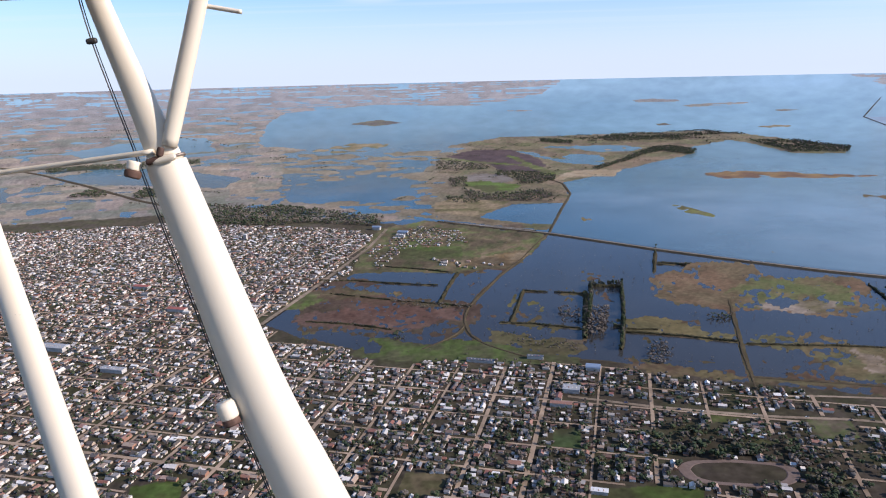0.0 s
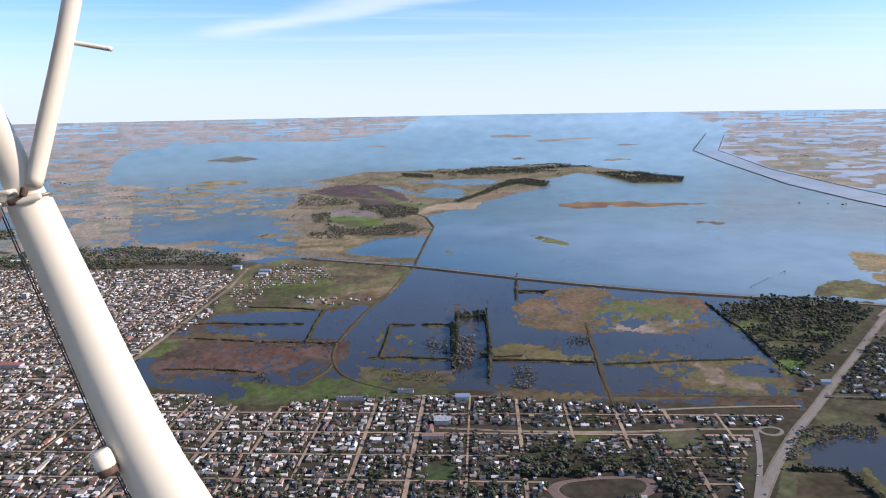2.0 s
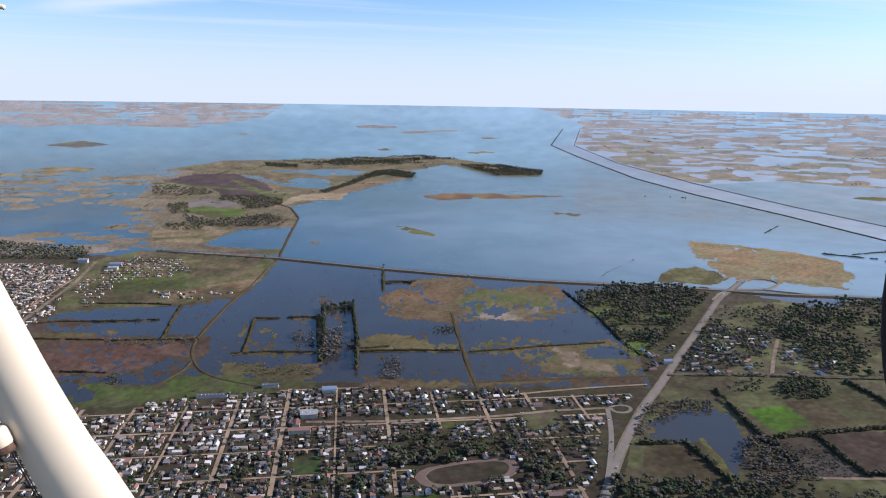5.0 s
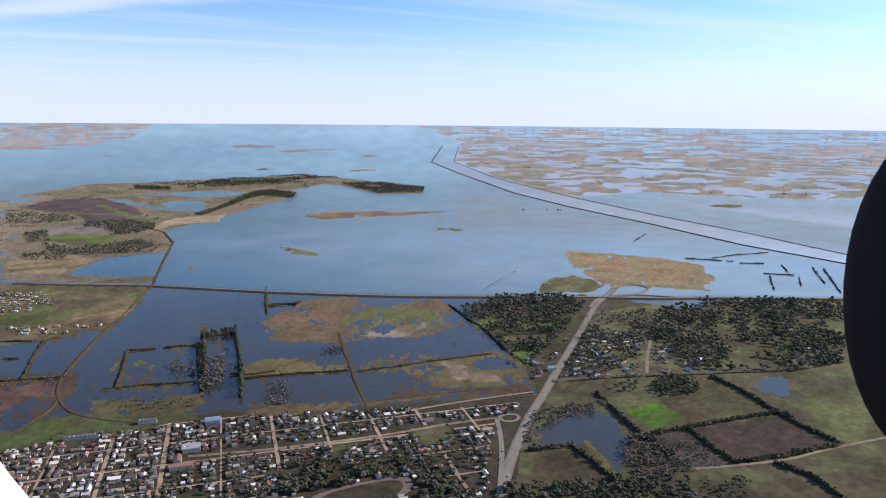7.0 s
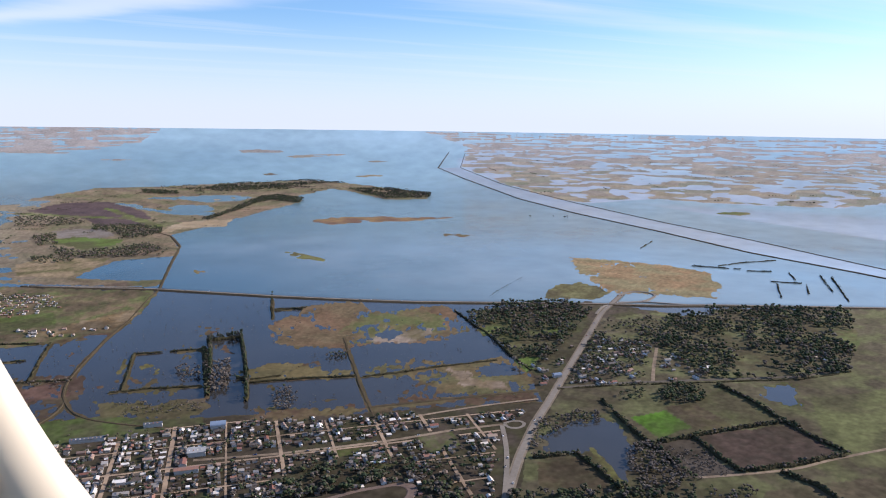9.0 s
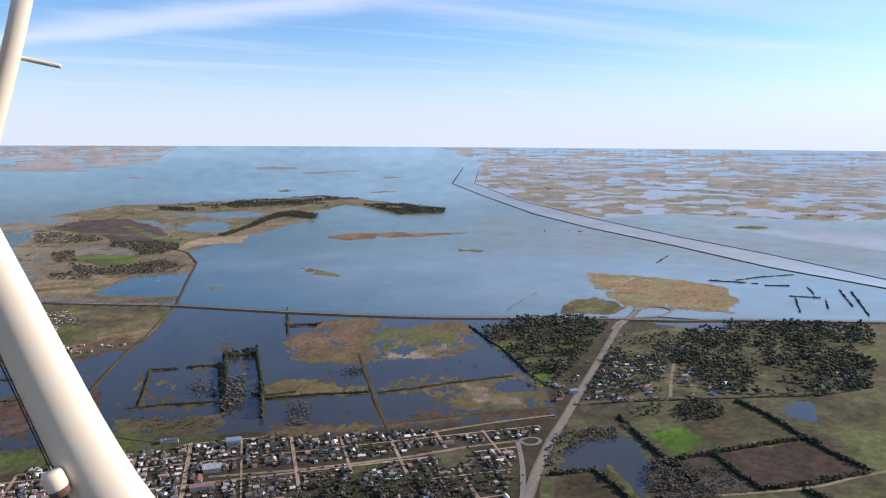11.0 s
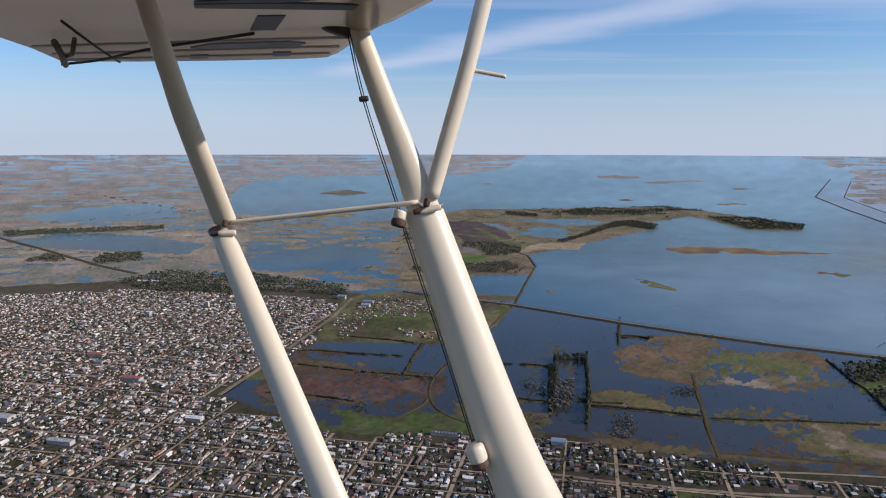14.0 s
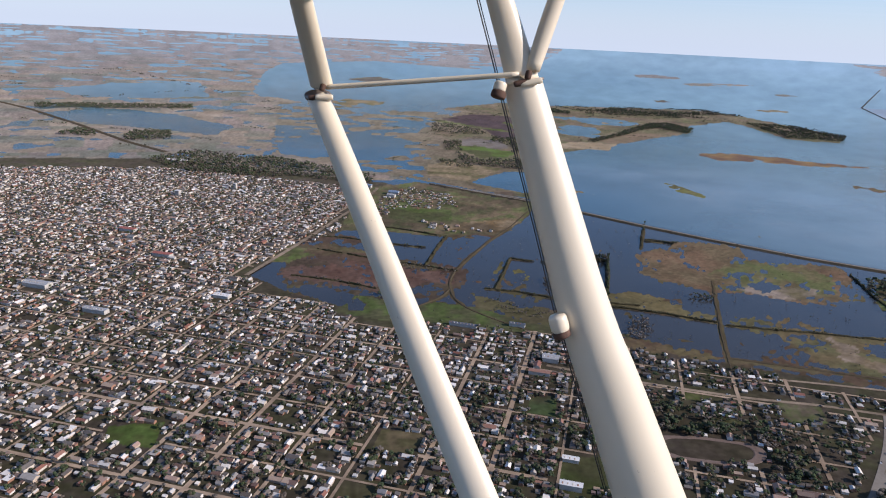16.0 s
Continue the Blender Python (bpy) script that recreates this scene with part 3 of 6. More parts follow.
ZONE = {
    "town": [(-2226, 1932), (-1439, 2019), (-1284, 1964), (-901, 2075), (-417, 1972), (-273, 1897), (-274, 1664), (-274, 1475), (-323, 1344), (-377, 1171), (-294, 1084), (-212, 1056), (-166, 1004), (39, 985), (121, 990), (180, 985), (248, 945), (363, 905), (382, 900), (470, 870), (600, 822), (520, 770), (466, 705), (397, 605), (252, 462), (-2310, 462)],
    "suburb_h": [(-260, 1663), (-209, 1859), (-163, 1971), (-36, 1903), (-15, 1737), (-176, 1705), (-212, 1495)],
    "east_h": [(924, 1069), (990, 992), (983, 839), (913, 782), (741, 853), (720, 879)],
    "highway_h": [(713, 981), (744, 964), (873, 1052), (864, 1015), (691, 865), (651, 857)],
    "row_h": [(-98, 1608), (166, 1508), (160, 1465), (-96, 1542)],
    "farm_h": [(1286, 835), (1212, 712), (1143, 714), (1218, 828)],
}
OVAL = [(216, 696), (223, 706), (235, 712), (277, 714), (329, 707), (343, 699), (343, 684), (332, 669), (316, 662), (287, 660), (237, 666), (218, 677)]

# cover of each piece of land: level over the water, unevenness, size of the uneven patches, colours (two, mixed)
TAN, OLIVE, GRASS, MUD, GREY, DARK = (0.27, 0.205, 0.125), (0.14, 0.125, 0.06), (0.095, 0.115, 0.035), (0.135, 0.085, 0.06), (0.17, 0.145, 0.115), (0.075, 0.06, 0.05)
LUSH, REED, PALE = (0.11, 0.16, 0.04), (0.23, 0.155, 0.075), (0.3, 0.24, 0.16)
# far fields, with distance haze already mixed into these colours
FAR, FAR2, FAR3 = (0.29, 0.235, 0.19), (0.2, 0.19, 0.165), (0.19, 0.2, 0.15)
FINE = ("flood", "marsh1", "marsh_green", "marsh_pale", "marsh_pale2", "marsh_pool1", "marsh_pool2", "marsh2", "marsh3", "marsh4", "marsh5", "pad1", "pad2", "mud", "mud2", "reed_w", "scrub", "lake_s", "pond_r", "reeds", "shoal2")
COVER = [
    ("flood", -0.3, 0.66, 13, (0.13, 0.08, 0.055), OLIVE),
    ("far_plain", 0.22, 0.8, 320, FAR, FAR2),
    ("peninsula", 0.5, 0.45, 70, (0.19, 0.14, 0.095), (0.13, 0.12, 0.06)), ("arm", -0.5, 0.6, 60, TAN, OLIVE), ("arm2", -0.4, 0.6, 90, TAN, OLIVE), ("arm3", -0.6, 0.5, 90, TAN, OLIVE), ("arm4", -0.4, 0.5, 200, TAN, OLIVE), ("tan_n", 0.6, 0.3, 50, TAN, OLIVE), ("plough", 0.6, 0.15, 60, (0.1, 0.072, 0.066), (0.075, 0.055, 0.055)), ("plough2", 0.6, 0.15, 60, (0.09, 0.066, 0.06), (0.075, 0.055, 0.055)),
    ("grey_n", 0.7, 0.1, 40, (0.2, 0.175, 0.15), (0.16, 0.135, 0.11)), ("green1", 0.8, 0.1, 60, (0.12, 0.17, 0.045), GRASS), ("greenstrip2", 0.8, 0.1, 60, (0.17, 0.18, 0.075), GRASS), ("greenstrip", 0.8, 0.1, 60, (0.18, 0.2, 0.075), GRASS),
    ("brown_tip", 0.7, 0.15, 40, (0.21, 0.15, 0.1), (0.16, 0.13, 0.08)), ("pond1", -0.4, 0.4, 60, OLIVE, TAN), ("pond4", -0.6, 0.2, 60, OLIVE, TAN), ("pond5", -0.25, 0.5, 80, OLIVE, TAN), ("pond2", -0.35, 0.6, 26, TAN, OLIVE), ("shore", 0.6, 0.2, 40, TAN, PALE),
    ("isl_long", 0.3, 0.6, 70, MUD, REED), ("isl_yellow", 0.15, 0.5, 40, (0.2, 0.2, 0.07), OLIVE), ("isl_ring", 0.0, 0.6, 30, MUD, OLIVE), ("isl_wood", 0.6, 0.2, 200, DARK, OLIVE), ("shoal2", -0.3, 0.55, 18, REED, OLIVE),
    ("isl_strip", 0.2, 0.6, 200, OLIVE, TAN), ("isl_small", 0.3, 0.5, 60, DARK, OLIVE), ("isl_small2", 0.3, 0.5, 60, OLIVE, TAN), ("isl_small3", 0.3, 0.5, 90, DARK, OLIVE),
    ("isl_red", 0.2, 0.4, 90, MUD, TAN), ("isl_hill", 0.4, 0.4, 120, OLIVE, DARK), ("shoal", 0.1, 0.6, 80, TAN, OLIVE), ("reeds", 0.24, 0.5, 25, (0.3, 0.2, 0.11), (0.25, 0.22, 0.12)), ("lobe", 0.8, 0.2, 30, (0.19, 0.18, 0.085), OLIVE),
    ("spit", 0.2, 0.4, 30, OLIVE, TAN), ("east_plain", 0.1, 0.9, 200, FAR3, FAR2), ("east_isle", 0.3, 0.4, 60, OLIVE, GRASS),
    ("south", 1.0, 0.1, 40, (0.085, 0.08, 0.042), (0.1, 0.08, 0.06)), ("suburb", 0.8, 0.2, 30, (0.13, 0.15, 0.055), (0.2, 0.15, 0.09)), ("east_fields", 1.0, 0.1, 40, (0.17, 0.175, 0.08), (0.14, 0.12, 0.075)), ("wfloor", 1.0, 0.1, 30, (0.11, 0.115, 0.05), (0.09, 0.085, 0.05)), ("tan1", 1.0, 0.1, 30, TAN, REED), ("green_e", 1.0, 0.1, 30, LUSH, GRASS),
    ("reed_w", 0.02, 0.85, 11, (0.12, 0.08, 0.06), (0.11, 0.085, 0.055)), ("mud", 0.26, 0.75, 12, (0.15, 0.085, 0.062), (0.17, 0.11, 0.085)), ("mud2", 0.1, 0.55, 10, (0.14, 0.085, 0.062), OLIVE), ("green_t", 0.9, 0.1, 20, (0.14, 0.19, 0.05), (0.2, 0.17, 0.09)), ("yard", 0.9, 0.1, 25, (0.11, 0.145, 0.045), (0.12, 0.12, 0.06)), ("yard_pond", -0.6, 0.2, 20, OLIVE, MUD), ("scrub", 0.5, 0.4, 12, (0.15, 0.115, 0.08), OLIVE),
    ("marsh1", 0.2, 0.8, 13, (0.21, 0.135, 0.082), (0.18, 0.14, 0.08)), ("marsh_green", 0.1, 0.8, 12, (0.15, 0.17, 0.065), (0.2, 0.145, 0.085)), ("marsh_pale", 0.25, 0.6, 9, (0.36, 0.29, 0.23), (0.19, 0.16, 0.08)), ("marsh_pool1", -0.45, 0.55, 12, OLIVE, REED), ("marsh_pool2", -0.5, 0.55, 12, OLIVE, REED),
    ("marsh2", 0.25, 0.65, 14, (0.2, 0.16, 0.075), (0.16, 0.14, 0.07)), ("marsh3", 0.16, 0.8, 11, (0.19, 0.14, 0.075), (0.165, 0.155, 0.075)), ("marsh_pool3", -0.6, 0.4, 12, OLIVE, REED), ("marsh_pale2", 0.3, 0.5, 9, (0.37, 0.29, 0.22), (0.2, 0.15, 0.085)), ("marsh4", 0.22, 0.7, 14, (0.19, 0.155, 0.075), MUD), ("marsh5", 0.2, 0.5, 14, (0.17, 0.145, 0.075), MUD),
    ("pad1", 0.1, 0.4, 12, (0.19, 0.16, 0.06), OLIVE), ("pad2", 0.0, 0.5, 12, (0.19, 0.17, 0.065), OLIVE), ("isl_f", 0.1, 0.4, 12, REED, OLIVE),
    ("lake_s", -0.6, 0.4, 20, OLIVE, MUD), ("lake_spit", 0.5, 0.4, 14, (0.19, 0.19, 0.07), OLIVE), ("pond_r", -0.35, 0.5, 16, GRASS, OLIVE), ("pond_l2", -0.5, 0.4, 20, OLIVE, TAN),
    ("pond_l3", -0.7, 0.2, 20, OLIVE, GRASS), ("bright", 1.0, 0.1, 60, (0.13, 0.26, 0.035), (0.11, 0.22, 0.03)), ("stripe1", 1.0, 0.1, 20, (0.13, 0.1, 0.065), OLIVE), ("meadow1", 1.0, 0.1, 20, (0.16, 0.175, 0.07), (0.15, 0.14, 0.07)), ("bare_field", 1.0, 0.1, 15, (0.13, 0.11, 0.09), (0.1, 0.085, 0.07)),
    ("meadow2", 1.0, 0.1, 40, (0.18, 0.19, 0.08), (0.15, 0.155, 0.07)), ("ploughed", 1.0, 0.1, 15, (0.12, 0.085, 0.066), (0.085, 0.066, 0.05)), ("paddock", 1.0, 0.1, 20, (0.12, 0.11, 0.055), (0.13, 0.1, 0.06)), ("meadow3", 0.75, 0.45, 30, (0.16, 0.13, 0.08), (0.12, 0.11, 0.06)),
    ("clear1", 1.0, 0.1, 20, (0.16, 0.19, 0.07), GRASS), ("clear2", 1.0, 0.1, 20, (0.17, 0.22, 0.07), GRASS), ("clear3", 1.0, 0.1, 20, (0.18, 0.18, 0.085), OLIVE), ("clear4", 1.0, 0.1, 20, (0.17, 0.24, 0.06), LUSH), ("clear5", 1.0, 0.1, 20, (0.17, 0.18, 0.08), OLIVE),
    ("clear6", 1.0, 0.1, 20, (0.16, 0.17, 0.075), OLIVE), ("clear7", 1.0, 0.1, 20, (0.16, 0.18, 0.07), OLIVE), ("clear8", 1.0, 0.1, 20, (0.16, 0.19, 0.07), OLIVE), ("clear9", 1.0, 0.1, 20, (0.15, 0.15, 0.075), OLIVE),
    ("lawn", 1.0, 0.1, 30, LUSH, GRASS), ("pitch", 1.0, 0.1, 20, (0.1, 0.14, 0.05), (0.09, 0.12, 0.05)), ("park", 1.0, 0.1, 20, (0.13, 0.16, 0.055), GRASS), ("plot1", 1.0, 0.1, 15, (0.19, 0.15, 0.085), OLIVE), ("plot2", 1.0, 0.1, 15, GRASS, OLIVE),
    ("plot3", 1.0, 0.1, 15, GRASS, OLIVE), ("plot4", 1.0, 0.1, 15, (0.13, 0.16, 0.055), (0.2, 0.16, 0.11)), ("plot5", 1.0, 0.1, 15, GRASS, LUSH),
]
TOWN_U, TOWN_V = Vector((math.cos(radians(-11.8)), math.sin(radians(-11.8)))), Vector((math.cos(radians(78.2)), math.sin(radians(78.2))))
FLAT, REACH = 2940.0, 1960.0   # the plain is level to FLAT metres, then rises gently to the skyline


def lift_points(x, y, z):
    """The plain bends up beyond FLAT so that its far edge stands at the skyline."""
    x, y, z = np.asarray(x, float), np.asarray(y, float), np.asarray(z, float)
    r = np.hypot(x, y) + 1e-6
    far = np.maximum(r - FLAT, 0)
    rr = np.where(r > FLAT, FLAT + REACH * (1 - 1 / (1 + far / REACH)), r)
    k = rr / r
    return np.stack([x * k, y * k, z * k + EYE * (1 - k)], -1)


def inside(x, y, poly):
    hit = np.zeros(x.shape, bool)
    n = len(poly)
    for i in range(n):
        (x0, y0), (x1, y1) = poly[i], poly[(i + 1) % n]
        if y0 == y1:
            continue
        cond = (y0 > y) != (y1 > y)
        hit ^= cond & (x < (x1 - x0) * (y - y0) / (y1 - y0) + x0)
    return hit


TABLE = np.random.RandomState(5).rand(256, 256)


def grain(x, y, size, seed=0, octaves=4):
    """Value noise, 0 to 1, of patches size metres wide."""
    out, amp, total = 0.0, 1.0, 0.0
    for o in range(octaves):
        u, v = x / size * 2 ** o + 37.7 * seed + 11.3 * o, y / size * 2 ** o + 91.1 * seed
        iu, iv = np.floor(u).astype(int), np.floor(v).astype(int)
        fu, fv = u - iu, v - iv
        fu, fv = fu * fu * (3 - 2 * fu), fv * fv * (3 - 2 * fv)
        a, b = TABLE[iu % 256, iv % 256], TABLE[(iu + 1) % 256, iv % 256]
        c, d = TABLE[iu % 256, (iv + 1) % 256], TABLE[(iu + 1) % 256, (iv + 1) % 256]
        out = out + amp * ((a * (1 - fu) + b * fu) * (1 - fv) + (c * (1 - fu) + d * fu) * fv)
        total += amp
        amp *= 0.55
    return out / total


def land_at(x, y):
    """Level and colour of the land at places of the plan."""
    r = np.hypot(x, y)
    wob = np.clip(r * 0.006, 3, 120)
    xw = x + (grain(x, y, 45 + 0 * r, 1) - 0.5) * wob * 2
    yw = y + (grain(x, y, 45 + 0 * r, 2) - 0.5) * wob * 2.6
    level = np.full(x.shape, -1.5)
    colour = np.tile(np.array([0.06, 0.055, 0.045]), (*x.shape, 1))
    mixer = grain(x, y, 55, 3)
    xr = xw + (grain(x, y, 30, 31) - 0.5) * 34 + (grain(x, y, 9, 32, 2) - 0.5) * 16     # reed beds have frayed edges
    yr = yw + (grain(x, y, 34, 33) - 0.5) * 44 + (grain(x, y, 9, 34, 2) - 0.5) * 20
    az, gap = np.degrees(np.arctan2(x, y)), 11 * np.sqrt(EYE * 1250 / (r + 1))
    wet = grain(az, gap, 1.5, 4, 5) - 0.5      # flooded pastures: patches grow with distance
    for name, base, rough, size, c1, c2 in COVER:
        hit = inside(xr, yr, REGION[name]) if name in FINE and name != "flood" else inside(xw, yw, REGION[name])
        if not hit.any():
            continue
        xs, ys = x[hit], y[hit]
        n = grain(xs, ys, size, 4) - 0.5
        if name in FINE:
            n = 0.6 * (grain(xs, ys, size * 3.5, 4) - 0.5) + 0.75 * (grain(xs, ys * 1.6, size * 0.55, 7) - 0.5)
        if name in ("far_plain", "east_plain"):
            n = wet[hit]
        if name == "flood":
            n = n + 0.5 * (grain(xs, ys, 120, 23, 3) - 0.52)
        level[hit] = base + rough * 2.6 * n
        k = np.clip((grain(xs, ys, size * 0.8, 6) - 0.35) / 0.3, 0, 1)[:, None]
        if name in FINE:
            k = np.clip((grain(xs, ys, 70, 6) - 0.38) / 0.24, 0, 1)[:, None] * 0.75 + k * 0.25
        col = np.array(c1) * (1 - k) + np.array(c2) * k
        if base > 0.7:   # damp and trodden patches in the meadows
            w = np.clip((grain(xs, ys, 85, 15) - 0.45) / 0.25, 0, 0.6)[:, None]
            col = col * (1 - w) + np.array([0.085, 0.068, 0.045]) * w
        if name in ("far_plain", "east_plain", "peninsula"):   # a patchwork of fields and paddocks
            shades = np.array([TAN, (0.23, 0.19, 0.15), (0.17, 0.16, 0.11), (0.26, 0.2, 0.16), (0.14, 0.15, 0.09), PALE])
            if name == "peninsula":
                u, v = xs * 0.93 + ys * 0.36, -xs * 0.36 + ys * 0.93
                iu, iv = np.floor(u / 85 + 0.3 * TABLE[np.floor(v / 120).astype(int) % 256, 7]).astype(int), np.floor(v / 120).astype(int)
                shades = np.array([(0.2, 0.15, 0.1), (0.125, 0.13, 0.065), (0.16, 0.125, 0.085), (0.2, 0.16, 0.105), (0.13, 0.125, 0.07), (0.11, 0.085, 0.068)])
            else:
                iu, iv = np.floor(az[hit] / 1.9 + 0.5 * TABLE[np.floor(gap[hit] * 0.5).astype(int) % 256, 3]).astype(int), np.floor(gap[hit] * 0.5).astype(int)
            pick = shades[(TABLE[(iu * 7 + iv * 13) % 256, (iv * 5 + iu * 3) % 256] * 6).astype(int) % 6]
            col = col * 0.5 + pick * 0.5
        if name == "peninsula":   # runs out into the wet plain on its west side
            w = np.clip((60 - xs + 500 * (grain(xs, ys, 260, 9) - 0.5)) / 320, 0, 1)
            level[hit] = level[hit] * (1 - w) + (0.02 + 0.8 * 2.6 * wet[hit]) * w
            w = w[:, None] * 0.8
            col = col * (1 - w) + (np.array(FAR) * 0.55 + np.array(OLIVE) * 0.45) * w
        col = col * (0.6 + 0.8 * grain(xs, ys, 8, 12, 3))[:, None] if r[hit].min() < 2200 else col
        # aerial haze painted into the land colour: paler and brighter with distance
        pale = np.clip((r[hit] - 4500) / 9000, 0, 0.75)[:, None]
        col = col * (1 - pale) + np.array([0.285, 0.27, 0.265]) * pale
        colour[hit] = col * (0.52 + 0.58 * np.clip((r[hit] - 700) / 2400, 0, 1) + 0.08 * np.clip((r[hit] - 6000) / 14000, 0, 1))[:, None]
    # reedy banks along the tracks and hedges in the flood
    for line, wide in [(LINE[k], 2.4) for k in ("track", "track2", "lane2", "lane3")] + [(HEDGE[k], 2.3) for k in ("h4", "h5", "h6", "h7", "h8", "h9", "h27", "h28", "h31", "h32", "h48", "h49", "h55", "h61", "h63", "h64")]:
        p = np.array(line, float)
        box = (x > p[:, 0].min() - 20) & (x < p[:, 0].max() + 20) & (y > p[:, 1].min() - 20) & (y < p[:, 1].max() + 20)
        xs, ys = x[box], y[box]
        near = np.full(xs.shape, 1e9)
        for (ax, ay), (bx, by) in zip(line, line[1:]):
            dx, dy = bx - ax, by - ay
            k = np.clip(((xs - ax) * dx + (ys - ay) * dy) / (dx * dx + dy * dy + 1e-9), 0, 1)
            near = np.minimum(near, np.hypot(xs - ax - k * dx, ys - ay - k * dy))
        rise = np.clip(1.6 - near / wide + (grain(xs, ys, 14, 8) - 0.5) * 1.6, -1, 1)
        idx = np.nonzero(box)[0][rise > level[box]]
        level[idx] = rise[rise > level[box]]
        colour[idx] = (np.array(OLIVE) * 0.38 + np.array(MUD) * 0.2)
    return level, colour


def sheet(name, x, y, z, rows, cols, mat, closed=False):
    co = lift_points(x, y, z).astype(np.float32)
    me = bpy.data.meshes.new(name)
    i = np.arange((rows - 1) * (cols - 1))
    a = (i // (cols - 1)) * cols + i % (cols - 1)
    faces = np.stack([a, a + 1, a + cols + 1, a + cols], 1).astype(np.int32)
    me.vertices.add(rows * cols)
    me.vertices.foreach_set("co", co.reshape(-1))
    me.loops.add(faces.size)
    me.loops.foreach_set("vertex_index", faces.reshape(-1))
    me.polygons.add(len(faces))
    me.polygons.foreach_set("loop_start", np.arange(0, faces.size, 4, dtype=np.int32))
    me.polygons.foreach_set("use_smooth", np.ones(len(faces), bool))
    me.update(calc_edges=True)
    me.validate()
    me.materials.append(mat)
    return me


# one polar sheet: fine where the view passes, coarse elsewhere
turns = np.concatenate([np.arange(-180, -72, 6), np.arange(-72, 52, 0.1), np.arange(52, 180.1, 6)])
turns[-1] = 180
dips = np.concatenate([np.arange(0.62, 4, 0.04), np.arange(4, 12, 0.065), np.arange(12, 34, 0.115), np.array([36, 40, 46, 55, 65, 75, 85, 89, 89.99])])
TH, DP = np.meshgrid(np.radians(turns), np.radians(dips))
RAD = EYE / np.tan(DP)
GX, GY = -RAD * np.sin(TH), RAD * np.cos(TH)
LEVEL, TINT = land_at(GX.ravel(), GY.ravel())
for _ in range(1):   # banks slope down to the water
    g = LEVEL.reshape(len(dips), len(turns))
    g[1:-1, 1:-1] = g[1:-1, 1:-1] * 0.4 + 0.15 * (g[:-2, 1:-1] + g[2:, 1:-1] + g[1:-1, :-2] + g[1:-1, 2:])
    LEVEL = g.ravel()
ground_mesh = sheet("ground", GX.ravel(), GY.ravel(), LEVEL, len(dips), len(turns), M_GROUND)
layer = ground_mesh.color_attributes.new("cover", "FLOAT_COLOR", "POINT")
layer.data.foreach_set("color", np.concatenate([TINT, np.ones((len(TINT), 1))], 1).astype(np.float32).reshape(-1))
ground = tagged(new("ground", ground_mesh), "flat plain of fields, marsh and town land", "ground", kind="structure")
coarse = np.concatenate([np.arange(-180, -72, 6), np.arange(-72, 52, 0.6), np.arange(52, 180.1, 6)])
coarse[-1] = 180
TH2, DP2 = np.meshgrid(np.radians(coarse), np.radians(dips))
R2 = EYE / np.tan(DP2)
WX, WY = (-R2 * np.sin(TH2)).ravel(), (R2 * np.cos(TH2)).ravel()
# sheltered flood water is clear and dark, the open lake silty
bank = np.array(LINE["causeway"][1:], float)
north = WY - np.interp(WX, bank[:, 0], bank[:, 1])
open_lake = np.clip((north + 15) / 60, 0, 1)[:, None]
# haze and sky reflection on far water, painted in as a paler colour
far_haze = np.clip((np.hypot(WX, WY) - 2300) / 3500, 0, 1)[:, None]
WTINT = np.array([0.034, 0.032, 0.029]) * (1 - open_lake) + open_lake * (np.array([0.018, 0.05, 0.066]) * (1 - far_haze) + np.array([0.19, 0.3, 0.34]) * far_haze) + np.array([0.1, 0.12, 0.14]) * open_lake * np.clip((np.hypot(WX, WY) - 6000) / 12000, 0, 1)[:, None]
d1 = np.array(LINE["dyke1"][2:], float)
past = np.clip((WY - np.interp(WX, d1[:, 0], d1[:, 1])) / 30, 0, 1) * np.clip((WX - d1[0, 0]) / 50, 0, 1) * np.clip((5000 - np.hypot(WX, WY)) / 2200, 0, 1)   # sun glare beyond the dyke, painted as paler water
WTINT = np.maximum(WTINT, past[:, None] * np.array([0.27, 0.32, 0.39]))
east_glare = np.clip((np.arctan2(WX, WY) - 0.05) / 0.75, 0, 1)[:, None]   # glare towards the sun in the east, painted into the water colour
WTINT = WTINT + east_glare * (0.012 + 0.178 * open_lake) * np.array([0.84, 1.0, 1.0])
canal = inside(WX, WY, LINE["dyke1"][1:] + LINE["dyke2"][:0:-1])   # paler water between the dykes
# silvery glint on the flooded east plain, put into the water's colour
WTINT = np.maximum(WTINT, (inside(WX, WY, REGION["east_plain"]) * 1.0)[:, None] * np.array([0.4, 0.45, 0.5]))
WTINT[canal] = (0.33, 0.38, 0.42)
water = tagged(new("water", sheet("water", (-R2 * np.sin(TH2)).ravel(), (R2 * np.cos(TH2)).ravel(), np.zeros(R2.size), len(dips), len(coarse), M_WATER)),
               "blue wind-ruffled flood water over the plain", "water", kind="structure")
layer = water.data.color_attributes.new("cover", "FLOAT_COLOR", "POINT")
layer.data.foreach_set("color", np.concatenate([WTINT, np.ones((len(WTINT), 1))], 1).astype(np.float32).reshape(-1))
ground_mesh.normals_split_custom_set_from_vertices([(0, 0, 1)] * len(ground_mesh.vertices))
# the rising water leans back by half its slope, so that it mirrors the sky low over the skyline
_r = np.hypot(WX, WY)
_a, _b = lift_points(_r, 0 * _r, 0 * _r), lift_points(_r + 20, 0 * _r, 0 * _r)
_lean = 0.55 * np.arctan2(_b[:, 2] - _a[:, 2], _b[:, 0] - _a[:, 0])
